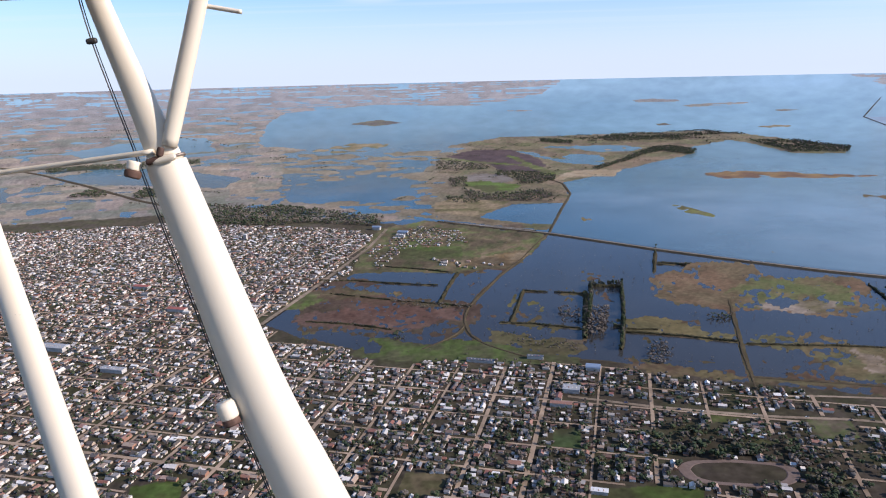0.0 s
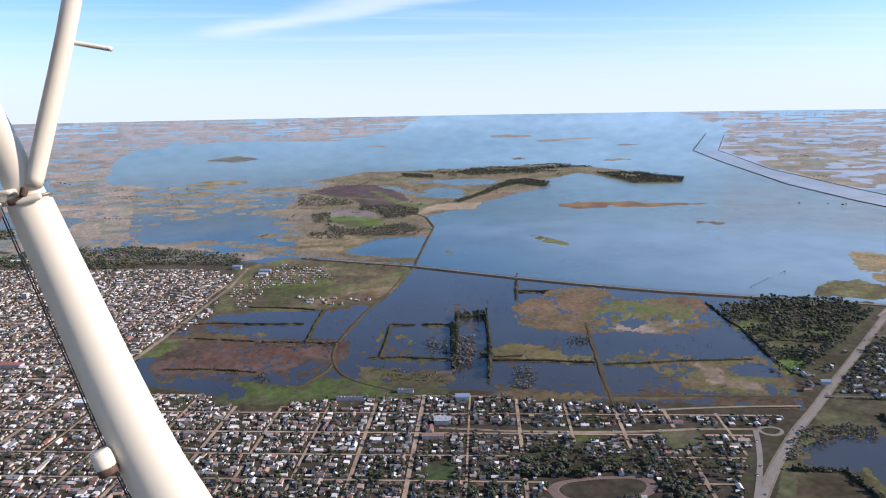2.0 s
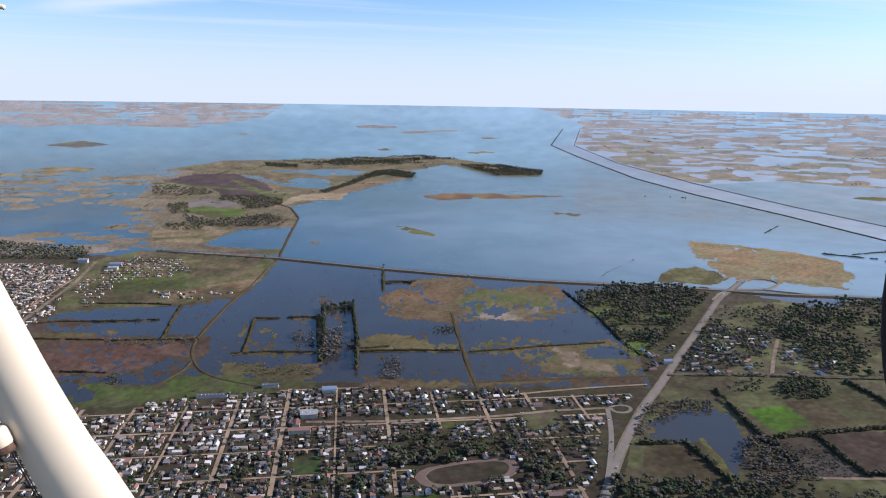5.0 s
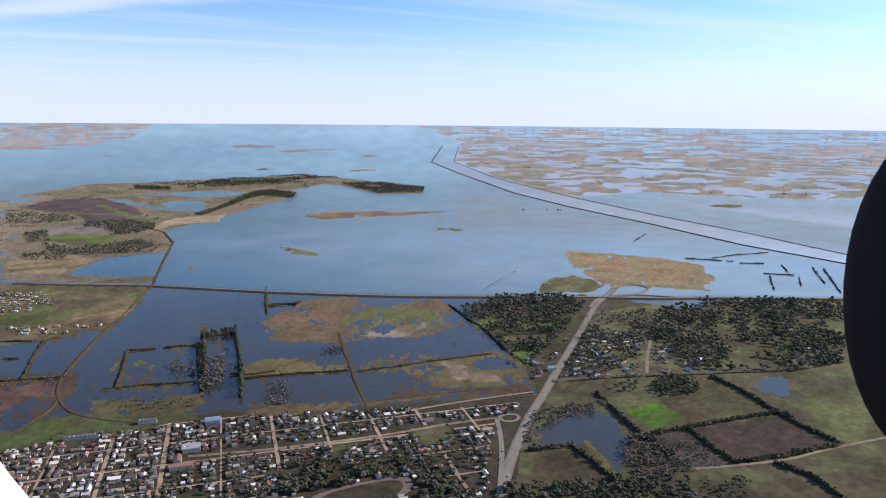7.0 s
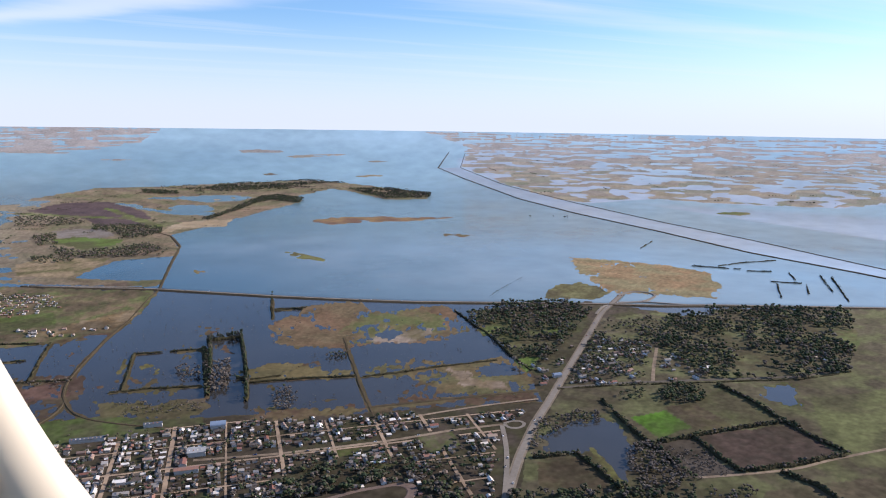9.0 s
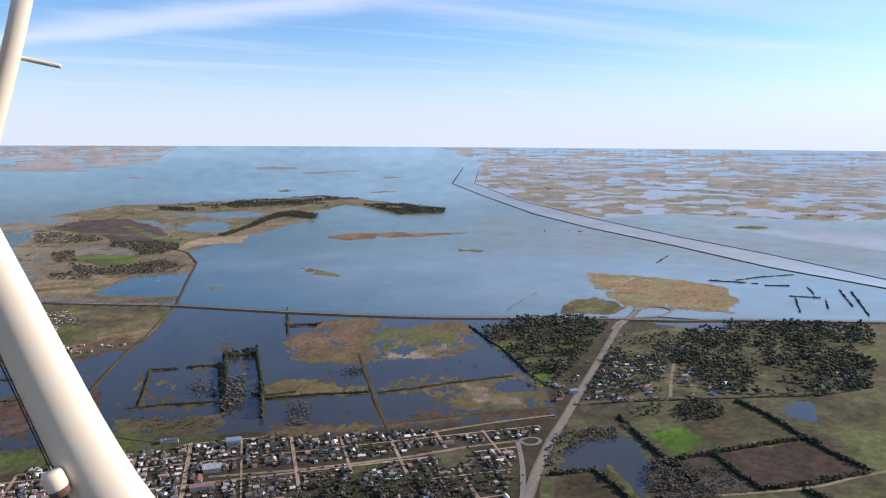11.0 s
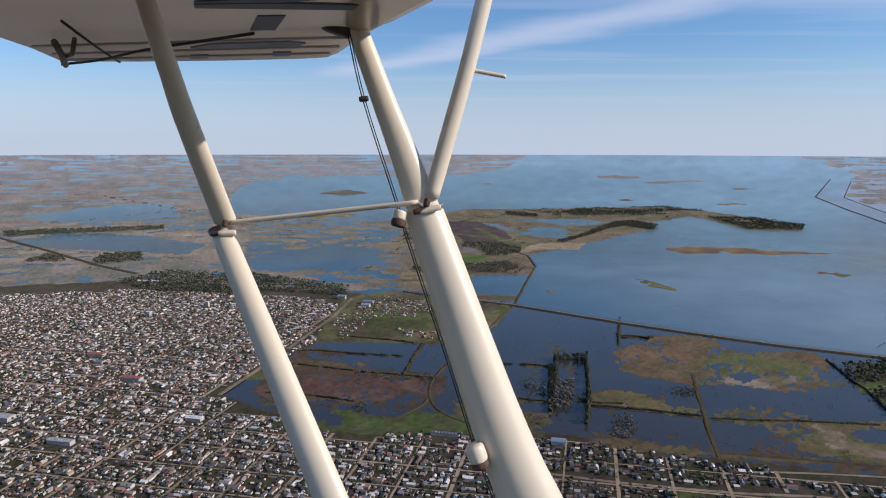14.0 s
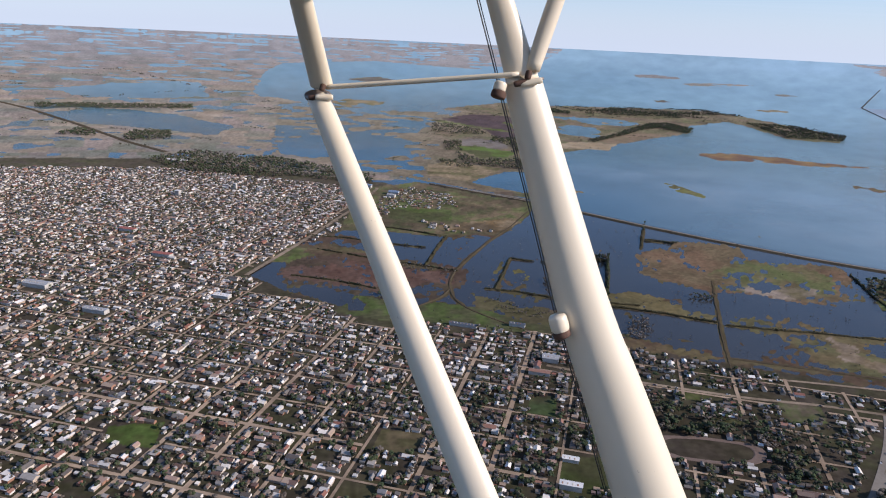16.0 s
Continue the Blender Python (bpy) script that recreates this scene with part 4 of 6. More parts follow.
water.data.normals_split_custom_set_from_vertices(np.stack([-WX / _r * np.sin(_lean), -WY / _r * np.sin(_lean), np.cos(_lean)], 1).tolist())
rng = np.random.RandomState(11)


# ---- helpers for meshes ----
def mesh_of(name, verts, faces, mats, index=None, smooth=False):
    me = bpy.data.meshes.new(name)
    me.from_pydata([tuple(v) for v in verts], [], [tuple(f) for f in faces])
    for m in mats:
        me.materials.append(m)
    if index is not None:
        me.polygons.foreach_set("material_index", np.asarray(index, np.int32))
    if smooth:
        me.polygons.foreach_set("use_smooth", np.ones(len(me.polygons), bool))
    me.update()
    return me


def part(name, me, parent, label=""):
    ob = new(name, me)
    ob.parent = parent
    if label:
        ob["label"] = label
    return ob


def sweep(name, spine, widths, depths, mat, sides=20, view=Vector((0, 1, 0)), nose=0.0):
    """A bar of streamlined section along spine; widths and depths are half sizes across and along the view."""
    verts, faces = [], []
    if len(spine) > 3:   # a smooth run through the stations
        rows = np.column_stack([np.array(spine, float), widths, depths])
        ext = np.vstack([2 * rows[0] - rows[1], rows, 2 * rows[-1] - rows[-2]])
        fine = []
        for i in range(len(rows) - 1):
            p0, p1, p2, p3 = ext[i:i + 4]
            for t in np.arange(0, 1, 0.2):
                fine.append(0.5 * (2 * p1 + (p2 - p0) * t + (2 * p0 - 5 * p1 + 4 * p2 - p3) * t ** 2 + (3 * p1 - p0 - 3 * p2 + p3) * t ** 3))
        fine = np.array(fine + [rows[-1]])
        spine, widths, depths = fine[:, :3], fine[:, 3], fine[:, 4]
    pts = [Vector(p) for p in spine]
    for i, p in enumerate(pts):
        a = (pts[min(i + 1, len(pts) - 1)] - pts[max(i - 1, 0)]).normalized()
        w = a.cross(view).normalized()
        d = w.cross(a).normalized()
        for s in range(sides):
            t = 2 * math.pi * s / sides
            c = math.cos(t)
            taper = 1 - nose * (0.5 - 0.5 * c)
            verts.append(p + w * c * widths[i] + d * math.sin(t) * depths[i] * taper)
    for i in range(len(pts) - 1):
        for s in range(sides):
            a, b = i * sides + s, i * sides + (s + 1) % sides
            faces.append((a, b, b + sides, a + sides))
    faces.append(tuple(range(sides - 1, -1, -1)))
    faces.append(tuple(range((len(pts) - 1) * sides, len(pts) * sides)))
    return mesh_of(name, verts, faces, [mat], smooth=True)


def lerp_line(a, b, n):
    return [tuple(Vector(a).lerp(Vector(b), i / (n - 1))) for i in range(n)]


# ---- roads, banks and dykes ----
def resample(line, step):
    out = [np.array(line[0], float)]
    for a, b in zip(line, line[1:]):
        a, b = np.array(a, float), np.array(b, float)
        n = max(1, int(np.hypot(*(b - a)) / step))
        out += [a + (b - a) * (i + 1) / n for i in range(n)]
    p = np.array(out)
    for _ in range(3):   # round the corners
        p[1:-1] = (p[:-2] + 2 * p[1:-1] + p[2:]) / 4
    return p


def ribbon(name, line, width, top, mat, shoulder=0.0, foot=-1.0, step=12.0, wave=0.0):
    p = resample(line, step)
    if wave:
        p = p + np.stack([grain(p[:, 0], p[:, 1], 40, 21) - 0.5, grain(p[:, 0], p[:, 1], 40, 22) - 0.5], 1) * wave
    d = np.gradient(p, axis=0)
    d /= np.linalg.norm(d, axis=1, keepdims=True) + 1e-9
    n = np.stack([-d[:, 1], d[:, 0]], 1)
    offs = [(-width / 2 - shoulder, foot), (-width / 2, top), (width / 2, top), (width / 2 + shoulder, foot)] if shoulder else [(-width / 2, top), (width / 2, top)]
    rows = [lift_points(*(p + n * o).T, np.full(len(p), z)) for o, z in offs]
    k = len(offs)
    verts = np.stack(rows, 1).reshape(-1, 3)
    faces = [(i * k + j, i * k + j + 1, (i + 1) * k + j + 1, (i + 1) * k + j) for i in range(len(p) - 1) for j in range(k - 1)]
    faces = [f[::-1] for f in faces]
    return mesh_of(name, verts, faces, [mat])


def road(name, key, width, top, mat, label, shoulder=0.0, wave=0.0, step=12.0):
    return tagged(new(name, ribbon(name, LINE[key], width, top, mat, shoulder, wave=wave, step=step)), label, "road", kind="structure")


road("bank_causeway", "causeway", 11, 2.6, M_BANK, "raised grassy bank of the causeway across the flood", 5)
road("road_causeway", "causeway", 6.5, 2.75, M_ASPHALT, "straight grey road on the causeway", 0.3)
road("verge_highway", "highway", 14, 1.16, M_VERGE, "pale trodden verge of dust along the highway", 0)
road("road_highway", "highway", 8.5, 1.35, M_ASPHALT, "pale asphalt highway running out past the town", 1)
road("road_highway_branch", "highway2", 6.5, 1.3, M_ASPHALT, "pale asphalt carriageway beside the highway", 1)
road("road_approach", "avenue2", 5, 1.33, M_DIRT, "pale unpaved road joining the highway", 0)
road("road_avenue", "avenue", 6, 1.3, M_DIRT, "pale unpaved avenue along the edge of town", 0)
road("road_roundabout", "linkx", 5, 1.36, M_ASPHALT, "asphalt ring of the small roundabout", 0, step=4.0)
road("road_ramp", "ramp", 5.5, 2.0, M_ASPHALT, "curved asphalt slip road of the interchange", 2)
road("road_loop", "loop", 5.5, 1.9, M_ASPHALT, "asphalt loop of the interchange round a pond", 2)
road("road_farm", "farmroad", 5, 1.3, M_DIRT, "pale dirt farm road between fields", 0)
road("road_lane", "lane1", 6, 1.3, M_DIRT, "dirt lane between trees", 0)
road("road_levee", "lane2", 2.2, 1.2, M_BANK, "dirt levee road through the flooded fields", 1.2, wave=5)
road("road_field", "lane3", 4, 1.4, M_BANK, "brown field road beside the flood", 2)
road("road_out", "street_out", 9, 1.4, M_DIRT, "pale straight street at the edge of town", 0)
road("track_railway", "track", 2.6, 1.5, M_BANK, "curved brown railway bank through the flood", 1.6)
road("track_branch", "track2", 2.4, 1.4, M_BANK, "grassy branch of the railway bank", 1.4)
road("track_shore", "track_n", 6, 1.7, M_BANK, "brown bank along the lake shore", 4)
road("track_main", "rail", 16, 1.8, M_BANK, "dark railway bank crossing the plain", 6)
road("track_east", "rail2", 7, 1.6, M_BALLAST, "straight railway line beside a wood", 3)
road("dyke_west", "dyke1", 6, 2.2, M_BANK, "low earth dyke along the canal", 4, wave=6)
road("dyke_east", "dyke2", 3.5, 1.6, M_BANK, "low broken dyke on the far side of the canal", 2.5, wave=6)

# ---- streets of the town: a grid of unpaved streets ----
PITCH_U, PITCH_V, U0, V0 = 67.6, 60.8, -222.6, 620.5


def uv(u, v):
    return TOWN_U.x * u + TOWN_V.x * v, TOWN_U.y * u + TOWN_V.y * v


REJECT = ["plot1", "plot2", "plot3", "plot4", "plot5", "park", "lawn", "pitch", "green_t", "yard", "scrub", "mud", "mud2", "lake_s", "pond_r", "paddock"]


def free_of(x, y, names):
    ok = np.ones(x.shape, bool)
    for n in names:
        ok &= ~inside(x, y, REGION[n])
    return ok


def near_line(x, y, keys, gap):
    hit = np.zeros(x.shape, bool)
    for k in keys:
        p = resample(LINE[k], 10)
        for q in p[np.hypot(p[:, 0], p[:, 1]) < 2600]:
            hit |= (x - q[0]) ** 2 + (y - q[1]) ** 2 < gap * gap
    return hit


def streets():
    """One strip for every unbroken stretch of street."""
    for axis in (0, 1):
        pitch = PITCH_U if axis == 0 else PITCH_V
        for k in range(-40, 42):
            along = np.arange(-3000, 3000, 15.0)
            c = (U0 if axis == 0 else V0) + k * pitch
            u, v = (np.full(along.shape, c), along) if axis == 0 else (along, np.full(along.shape, c))
            x, y = uv(u, v)
            keep = inside(x, y, ZONE["town"]) & free_of(x, y, ["plot1", "plot5", "lawn", "pitch", "plot4"]) & ~inside(x, y, WOOD["oval_wood"]) & ~inside(x, y, OVAL)
            w = 1.3 + 1.6 * TABLE[k % 256, axis]
            runs = np.split(np.nonzero(keep)[0], np.nonzero(np.diff(np.nonzero(keep)[0]) > 1)[0] + 1)
            for run in runs:
                if len(run) < 4:
                    continue
                line = [(x[i], y[i]) for i in (run[0], run[-1])]
                me = ribbon("street", line, 2 * w, 1.5 + 0.06 * axis, M_STREET, step=15.0)
                tagged(new("street", me), "pale unpaved street between rows of houses", "road", kind="structure")


SHEDS = [
    (8, 990, 42, 7, 4.5, "dark"),
    (90, 1002, 24, 7, 5, "dark"),
    (129, 889, 22, 16, 6, "grey"),
    (110, 845, 28, 9, 5, "brick"),
    (-272, 1935, 22, 13, 7, "blue"),
    (-195, 1836, 22, 14, 7, "grey"),
    (-902, 2167, 70, 14, 6, "white"),
    (-742, 952, 9, 9, 15, "tower"),
    (-729, 956, 9, 9, 14, "tower"),
    (-839, 1053, 22, 10, 10, "tower"),
    (-692, 1390, 34, 14, 6, "red"),
    (-556, 1240, 36, 13, 6, "red"),
    (-681, 1052, 44, 18, 7, "grey"),
    (-539, 962, 38, 11, 6, "grey"),
    (119, 601, 22, 8, 6, "white"),
    (125, 649, 17, 7, 4, "white"),
    (-610, 1826, 8, 8, 16, "tower"),
    (169, 957, 20, 12, 6, "blue"),
    (-192, 1870, 26, 14, 6, "blue"),
    (975, 825, 16, 10, 5, "white"),
    (717, 912, 14, 9, 4, "blue"),
    (-724, 1727, 12, 12, 12, "tower"),
    (-379, 1050, 26, 12, 5, "white"),
]


# ---- houses ----
def house_arrays(w, d, h, rise, flat):
    """A small house: walls and a gabled or flat roof, about the origin; faces marked 0 wall, 1 roof."""
    w, d = w / 2, d / 2
    v = [(-w, -d, 0), (w, -d, 0), (w, d, 0), (-w, d, 0), (-w, -d, h), (w, -d, h), (w, d, h), (-w, d, h)]
    f, m = [(0, 1, 5, 4), (1, 2, 6, 5), (2, 3, 7, 6), (3, 0, 4, 7)], [0, 0, 0, 0]
    if flat:
        o = 0.25
        n = len(v)
        v += [(-w - o, -d - o, h - 0.1), (w + o, -d - o, h - 0.1), (w + o, d + o, h + 0.15), (-w - o, d + o, h + 0.15), (-w - o, -d - o, h + 0.1), (w + o, -d - o, h + 0.1), (w + o, d + o, h + 0.35), (-w - o, d + o, h + 0.35)]
        f += [(n + 4, n + 5, n + 6, n + 7), (n, n + 1, n + 5, n + 4), (n + 1, n + 2, n + 6, n + 5), (n + 2, n + 3, n + 7, n + 6), (n + 3, n, n + 4, n + 7)]
        m += [1] * 5
    else:
        o = 0.4
        n = len(v)
        v += [(-w, 0, h + rise), (w, 0, h + rise)]
        f += [(3, 7, n, 4), (1, 5, n + 1, 6)]
        f[-2], f[-1] = (4, n, 7), (5, 6, n + 1)
        m += [0, 0]
        k = len(v)
        lo = h - 0.3 + 0.12
        v += [(-w - o, -d - o, lo), (w + o, -d - o, lo), (w + o, 0, h + rise + 0.12), (-w - o, 0, h + rise + 0.12), (w + o, d + o, lo), (-w - o, d + o, lo)]
        f += [(k, k + 1, k + 2, k + 3), (k + 3, k + 2, k + 4, k + 5)]
        m += [1, 1]
    return np.array(v, float), f, m


KINDS = [house_arrays(*a) for a in ((8.5, 6.5, 3.0, 1.6, False), (10.5, 6.0, 3.0, 1.4, False), (6.5, 6.5, 3.0, 0, True), (9.0, 7.5, 3.3, 0, True), (13.0, 6.0, 3.2, 1.6, False), (6.0, 5.0, 2.6, 1.1, False), (16.0, 9.0, 4.2, 1.8, False), (5.5, 4.5, 2.6, 0, True))]


def house_places():
    out = []
    for iu in range(-40, 42):
        for iv in range(-30, 42):
            cu, cv = U0 + (iu + 0.5) * PITCH_U, V0 + (iv + 0.5) * PITCH_V
            x, y = uv(cu, cv)
            if not inside(np.array([x]), np.array([y]), ZONE["town"])[0] and not inside(np.array([x]), np.array([y + 30]), ZONE["town"])[0]:
                continue
            for a in range(7):
                for b in range(7):
                    rim = a in (0, 6) or b in (0, 6)
                    if rng.rand() > (0.88 if rim else 0.5):
                        continue
                    u, v = cu + (a - 3) * 8.2 + rng.uniform(-1.9, 1.9), cv + (b - 3) * 7.2 + rng.uniform(-1.8, 1.8)
                    out.append((*uv(u, v), radians(-11.8) + (math.pi / 2 if rng.rand() < 0.45 else 0) + rng.normal(0, 0.03), rng.choice(8, p=[0.17, 0.15, 0.17, 0.13, 0.1, 0.12, 0.03, 0.13]), rng.uniform(0.52, 1.0)))
    p = np.array(out)
    keep = inside(p[:, 0], p[:, 1], ZONE["town"]) & free_of(p[:, 0], p[:, 1], REJECT) & ~inside(p[:, 0], p[:, 1], OVAL) & ~near_line(p[:, 0], p[:, 1], ["highway2", "highway", "avenue", "street_out", "track2"], 12)
    woods = inside(p[:, 0], p[:, 1], WOOD["oval_wood"]) | inside(p[:, 0], p[:, 1], WOOD["hy_wood"])
    keep &= ~woods | (rng.rand(len(p)) < 0.12)
    keep &= land_at(p[:, 0], p[:, 1])[0] > 0.3
    thin = np.clip((p[:, 0] - 150) / 300, 0, 0.28)     # looser building towards the east
    keep &= rng.rand(len(p)) > thin
    for sx, sy, ln, wd, *_ in SHEDS:
        keep &= np.hypot(p[:, 0] - sx, p[:, 1] - sy) > ln * 0.5 + 4
    p = p[keep]
    extra = []
    for key, count in (("east_h", 150), ("highway_h", 36), ("row_h", 26), ("farm_h", 14)):
        poly = np.array(ZONE[key], float)
        lo, hi = poly.min(0), poly.max(0)
        n = 0
        while n < count:
            x, y = rng.uniform(lo[0], hi[0]), rng.uniform(lo[1], hi[1])
            if inside(np.array([x]), np.array([y]), ZONE[key])[0]:
                n += 1
                extra.append((x, y, radians(-11.8) + rng.choice([0, math.pi / 2]), rng.choice([0, 1, 2, 5, 4]), rng.uniform(0.8, 1.1)))
    for a in np.arange(-900, 400, 11.5):     # straight rows of small new houses
        for b in np.arange(1300, 2300, 21.0):
            x, y = uv(a + rng.uniform(-1.5, 1.5), b + rng.uniform(-2, 2))
            if inside(np.array([x]), np.array([y]), ZONE["suburb_h"])[0] and rng.rand() < 0.72:
                extra.append((x, y, radians(-11.8), rng.choice([0, 5, 7, 2]), rng.uniform(0.75, 1.0)))
    e = np.array(extra)
    e = e[~near_line(e[:, 0], e[:, 1], ["highway", "causeway", "lane1", "street_out"], 14)]
    e = e[land_at(e[:, 0], e[:, 1])[0] > 0.3]
    return np.concatenate([p, e])


def place(arr, x, y, turn, size, z=1.0):
    c, s = math.cos(turn) * size, math.sin(turn) * size
    return np.stack([x + arr[:, 0] * c - arr[:, 1] * s, y + arr[:, 0] * s + arr[:, 1] * c, z + arr[:, 2] * size], 1)


def joined(name, items, mats, label, category, z=1.0):
    """items: (verts, faces, marks, x, y, turn, size) -> one mesh of kind stuff."""
    vs, fs, ms, n = [], [], [], 0
    for v, f, m, x, y, turn, size in items:
        vs.append(place(v, x, y, turn, size, z))
        fs += [tuple(i + n for i in face) for face in f]
        ms += m
        n += len(v)
    co = np.concatenate(vs)
    return tagged(new(name, mesh_of(name, lift_points(*co.T), fs, mats, ms)), label, category, kind="stuff")


def houses():
    p = house_places()
    order = np.argsort(np.hypot(p[:, 0], p[:, 1]))
    p = p[order]
    meshes = []
    for v, f, m in KINDS:
        wall = mesh_of("wall", v, [q for q, k in zip(f, m) if k == 0], [M_WALL_ONE])
        roof = mesh_of("roof", v, [q for q, k in zip(f, m) if k == 1], [M_ROOF_ONE])
        meshes.append((wall, roof))
    for x, y, turn, kind, size in p[:300]:
        kind = int(kind)
        e = tagged(new("house"), ["low house with a gabled sheet roof", "long low house with a gabled sheet roof", "small house with a flat concrete roof", "house with a flat bright roof", "long shed-like house with a gabled roof", "little cottage with a gabled tin roof", "large sheet-metal shed with a gabled roof", "small flat-roofed hut in a back yard"][kind], "house", "houses of the town")
        e.matrix_world = Matrix.LocRotScale((x, y, 1.0), Euler((0, 0, turn)), (size, size, size))
        part("wall", meshes[kind][0], e)
        part("roof", meshes[kind][1], e)
    joined("house_rows", [(*KINDS[int(k)], x, y, t, s) for x, y, t, k, s in p[300:]], [M_WALL, M_ROOF], "thousands of low town houses with pale and rusty roofs", "houses")
    return p


M_WALL_ONE = material("house_wall_paint", rough=0.9, spread=0.15, scale=0.4, random_by="object", island=[(0.5, 0.45, 0.38), (0.36, 0.28, 0.21), (0.56, 0.52, 0.47), (0.27, 0.15, 0.1), (0.4, 0.33, 0.26)])
M_ROOF_ONE = material("house_roof_sheet", rough=0.55, spread=0.2, scale=0.3, random_by="object", island=ROOFS)
streets()
HOUSES = houses()


# ---- halls, sheds and small towers that stand out of the roofs ----
HALL_ROOF = {"grey": (0.3, 0.3, 0.3), "dark": (0.07, 0.08, 0.1), "dome": (0.3, 0.36, 0.45), "brick": (0.24, 0.13, 0.09), "blue": (0.17, 0.22, 0.3), "white": (0.62, 0.6, 0.57), "tower": (0.55, 0.52, 0.48), "red": (0.28, 0.1, 0.07)}
HALL_NAME = {"grey": "long grey sheet-metal hall", "dark": "dark sheet-metal railway shed", "dome": "hall with a pale blue arched roof", "brick": "long brick hall with a tiled roof", "blue": "hall with a blue arched roof", "white": "large white-roofed hall", "tower": "pale concrete apartment tower", "red": "big hall with a rusty red roof"}
for kind_, col_ in HALL_ROOF.items():
    HALL_ROOF[kind_] = material("hall_roof_" + kind_, col_, 0.5, spread=0.2, scale=0.3)
M_HALL = material("hall_wall", (0.42, 0.39, 0.35), 0.9, spread=0.2, scale=0.3)
M_PANE = material("dark_pane", (0.03, 0.035, 0.045), 0.2, spread=0.2, scale=1)


def hall(x, y, length, width, height, kind):
    e = tagged(new("hall" if kind != "tower" else "apartment_tower"), HALL_NAME[kind] + " among the houses", "hall" if kind != "tower" else "apartment block")
    e.location, e.rotation_euler = tuple(lift_points(x, y, 1.0)), (0, 0, radians(-11.8))
    l, w, h = length / 2, width / 2, height
    box = [(-l, -w, 0), (l, -w, 0), (l, w, 0), (-l, w, 0), (-l, -w, h), (l, -w, h), (l, w, h), (-l, w, h)]
    part("wall", mesh_of("wall", box, [(0, 1, 5, 4), (1, 2, 6, 5), (2, 3, 7, 6), (3, 0, 4, 7), (4, 5, 6, 7)], [M_HALL]), e)
    o = 0.5
    if kind == "tower":
        part("roof", mesh_of("roof", [(-l - o, -w - o, h), (l + o, -w - o, h), (l + o, w + o, h), (-l - o, w + o, h), (-l - o, -w - o, h + 0.6), (l + o, -w - o, h + 0.6), (l + o, w + o, h + 0.6), (-l - o, w + o, h + 0.6)], [(4, 5, 6, 7), (0, 1, 5, 4), (1, 2, 6, 5), (2, 3, 7, 6), (3, 0, 4, 7)], [HALL_ROOF[kind]]), e)
        pane = mesh_of("window", [(-0.6, 0, 0), (0.6, 0, 0), (0.6, 0, 1.3), (-0.6, 0, 1.3), (-0.6, -0.06, 0), (0.6, -0.06, 0), (0.6, -0.06, 1.3), (-0.6, -0.06, 1.3)], [(4, 5, 6, 7), (0, 1, 5, 4), (1, 2, 6, 5), (2, 3, 7, 6), (3, 0, 4, 7)], [M_PANE])
        for i in range(int(h / 3)):
            for j in range(int(length / 3)):
                q = part("window", pane, e)
                q.location = (-l + 1.7 + j * 2.8, -w, 1.0 + i * 3)
    else:
        n = 9 if kind in ("dome", "blue") else 3
        rise = width * (0.32 if n == 9 else 0.17)
        prof = [(-(w + o) * math.cos(math.pi * i / (n - 1)), rise * math.sin(math.pi * i / (n - 1))) for i in range(n)]
        v = [(s * (l + o), a, h + b - 0.1 + t) for t in (0, 0.25) for s in (-1, 1) for a, b in prof]
        f = [(2 * n + i, 2 * n + i + 1, 3 * n + i + 1, 3 * n + i)[::-1] for i in range(n - 1)] + [(k * n + i, k * n + i + 1, (k + 2) * n + i + 1, (k + 2) * n + i) for k in (0, 1) for i in range(n - 1)]
        f += [tuple(range(2 * n, 3 * n)), tuple(range(3 * n, 4 * n))]
        part("roof", mesh_of("roof", v, f, [HALL_ROOF[kind]]), e)
        if kind in ("grey", "dark", "white"):
            light = mesh_of("skylight", [(-0.7, -1.2, 0), (0.7, -1.2, 0), (0.7, 1.2, 0), (-0.7, 1.2, 0), (-0.5, -1, 0.3), (0.5, -1, 0.3), (0.5, 1, 0.3), (-0.5, 1, 0.3)], [(4, 5, 6, 7), (0, 1, 5, 4), (1, 2, 6, 5), (2, 3, 7, 6), (3, 0, 4, 7)], [M_WALL_ONE])
            for j in range(max(2, int(length / 5))):
                q = part("skylight", light, e)
                q.location, q.rotation_euler = (-l + 2.5 + j * 5 * (length - 5) / max(length - 5, 1), -w * 0.5, h + rise * 0.52 + 0.16), (math.atan2(rise, w), 0, 0)


for spec in SHEDS:
    hall(*spec)

# ---- trees ----
def blob(sub, seed, squash=0.8):
    bm = bmesh.new()
    bmesh.ops.create_icosphere(bm, subdivisions=sub, radius=1.0)
    r = random.Random(seed)
    for v in bm.verts:
        v.co *= r.uniform(0.62, 1.2)
        v.co.z *= squash
    vs = np.array([v.co[:] for v in bm.verts])
    fs = [tuple(v.index for v in f.verts) for f in bm.faces]
    bm.free()
    return vs, fs


SMALL = [blob(1, s) for s in range(6)]


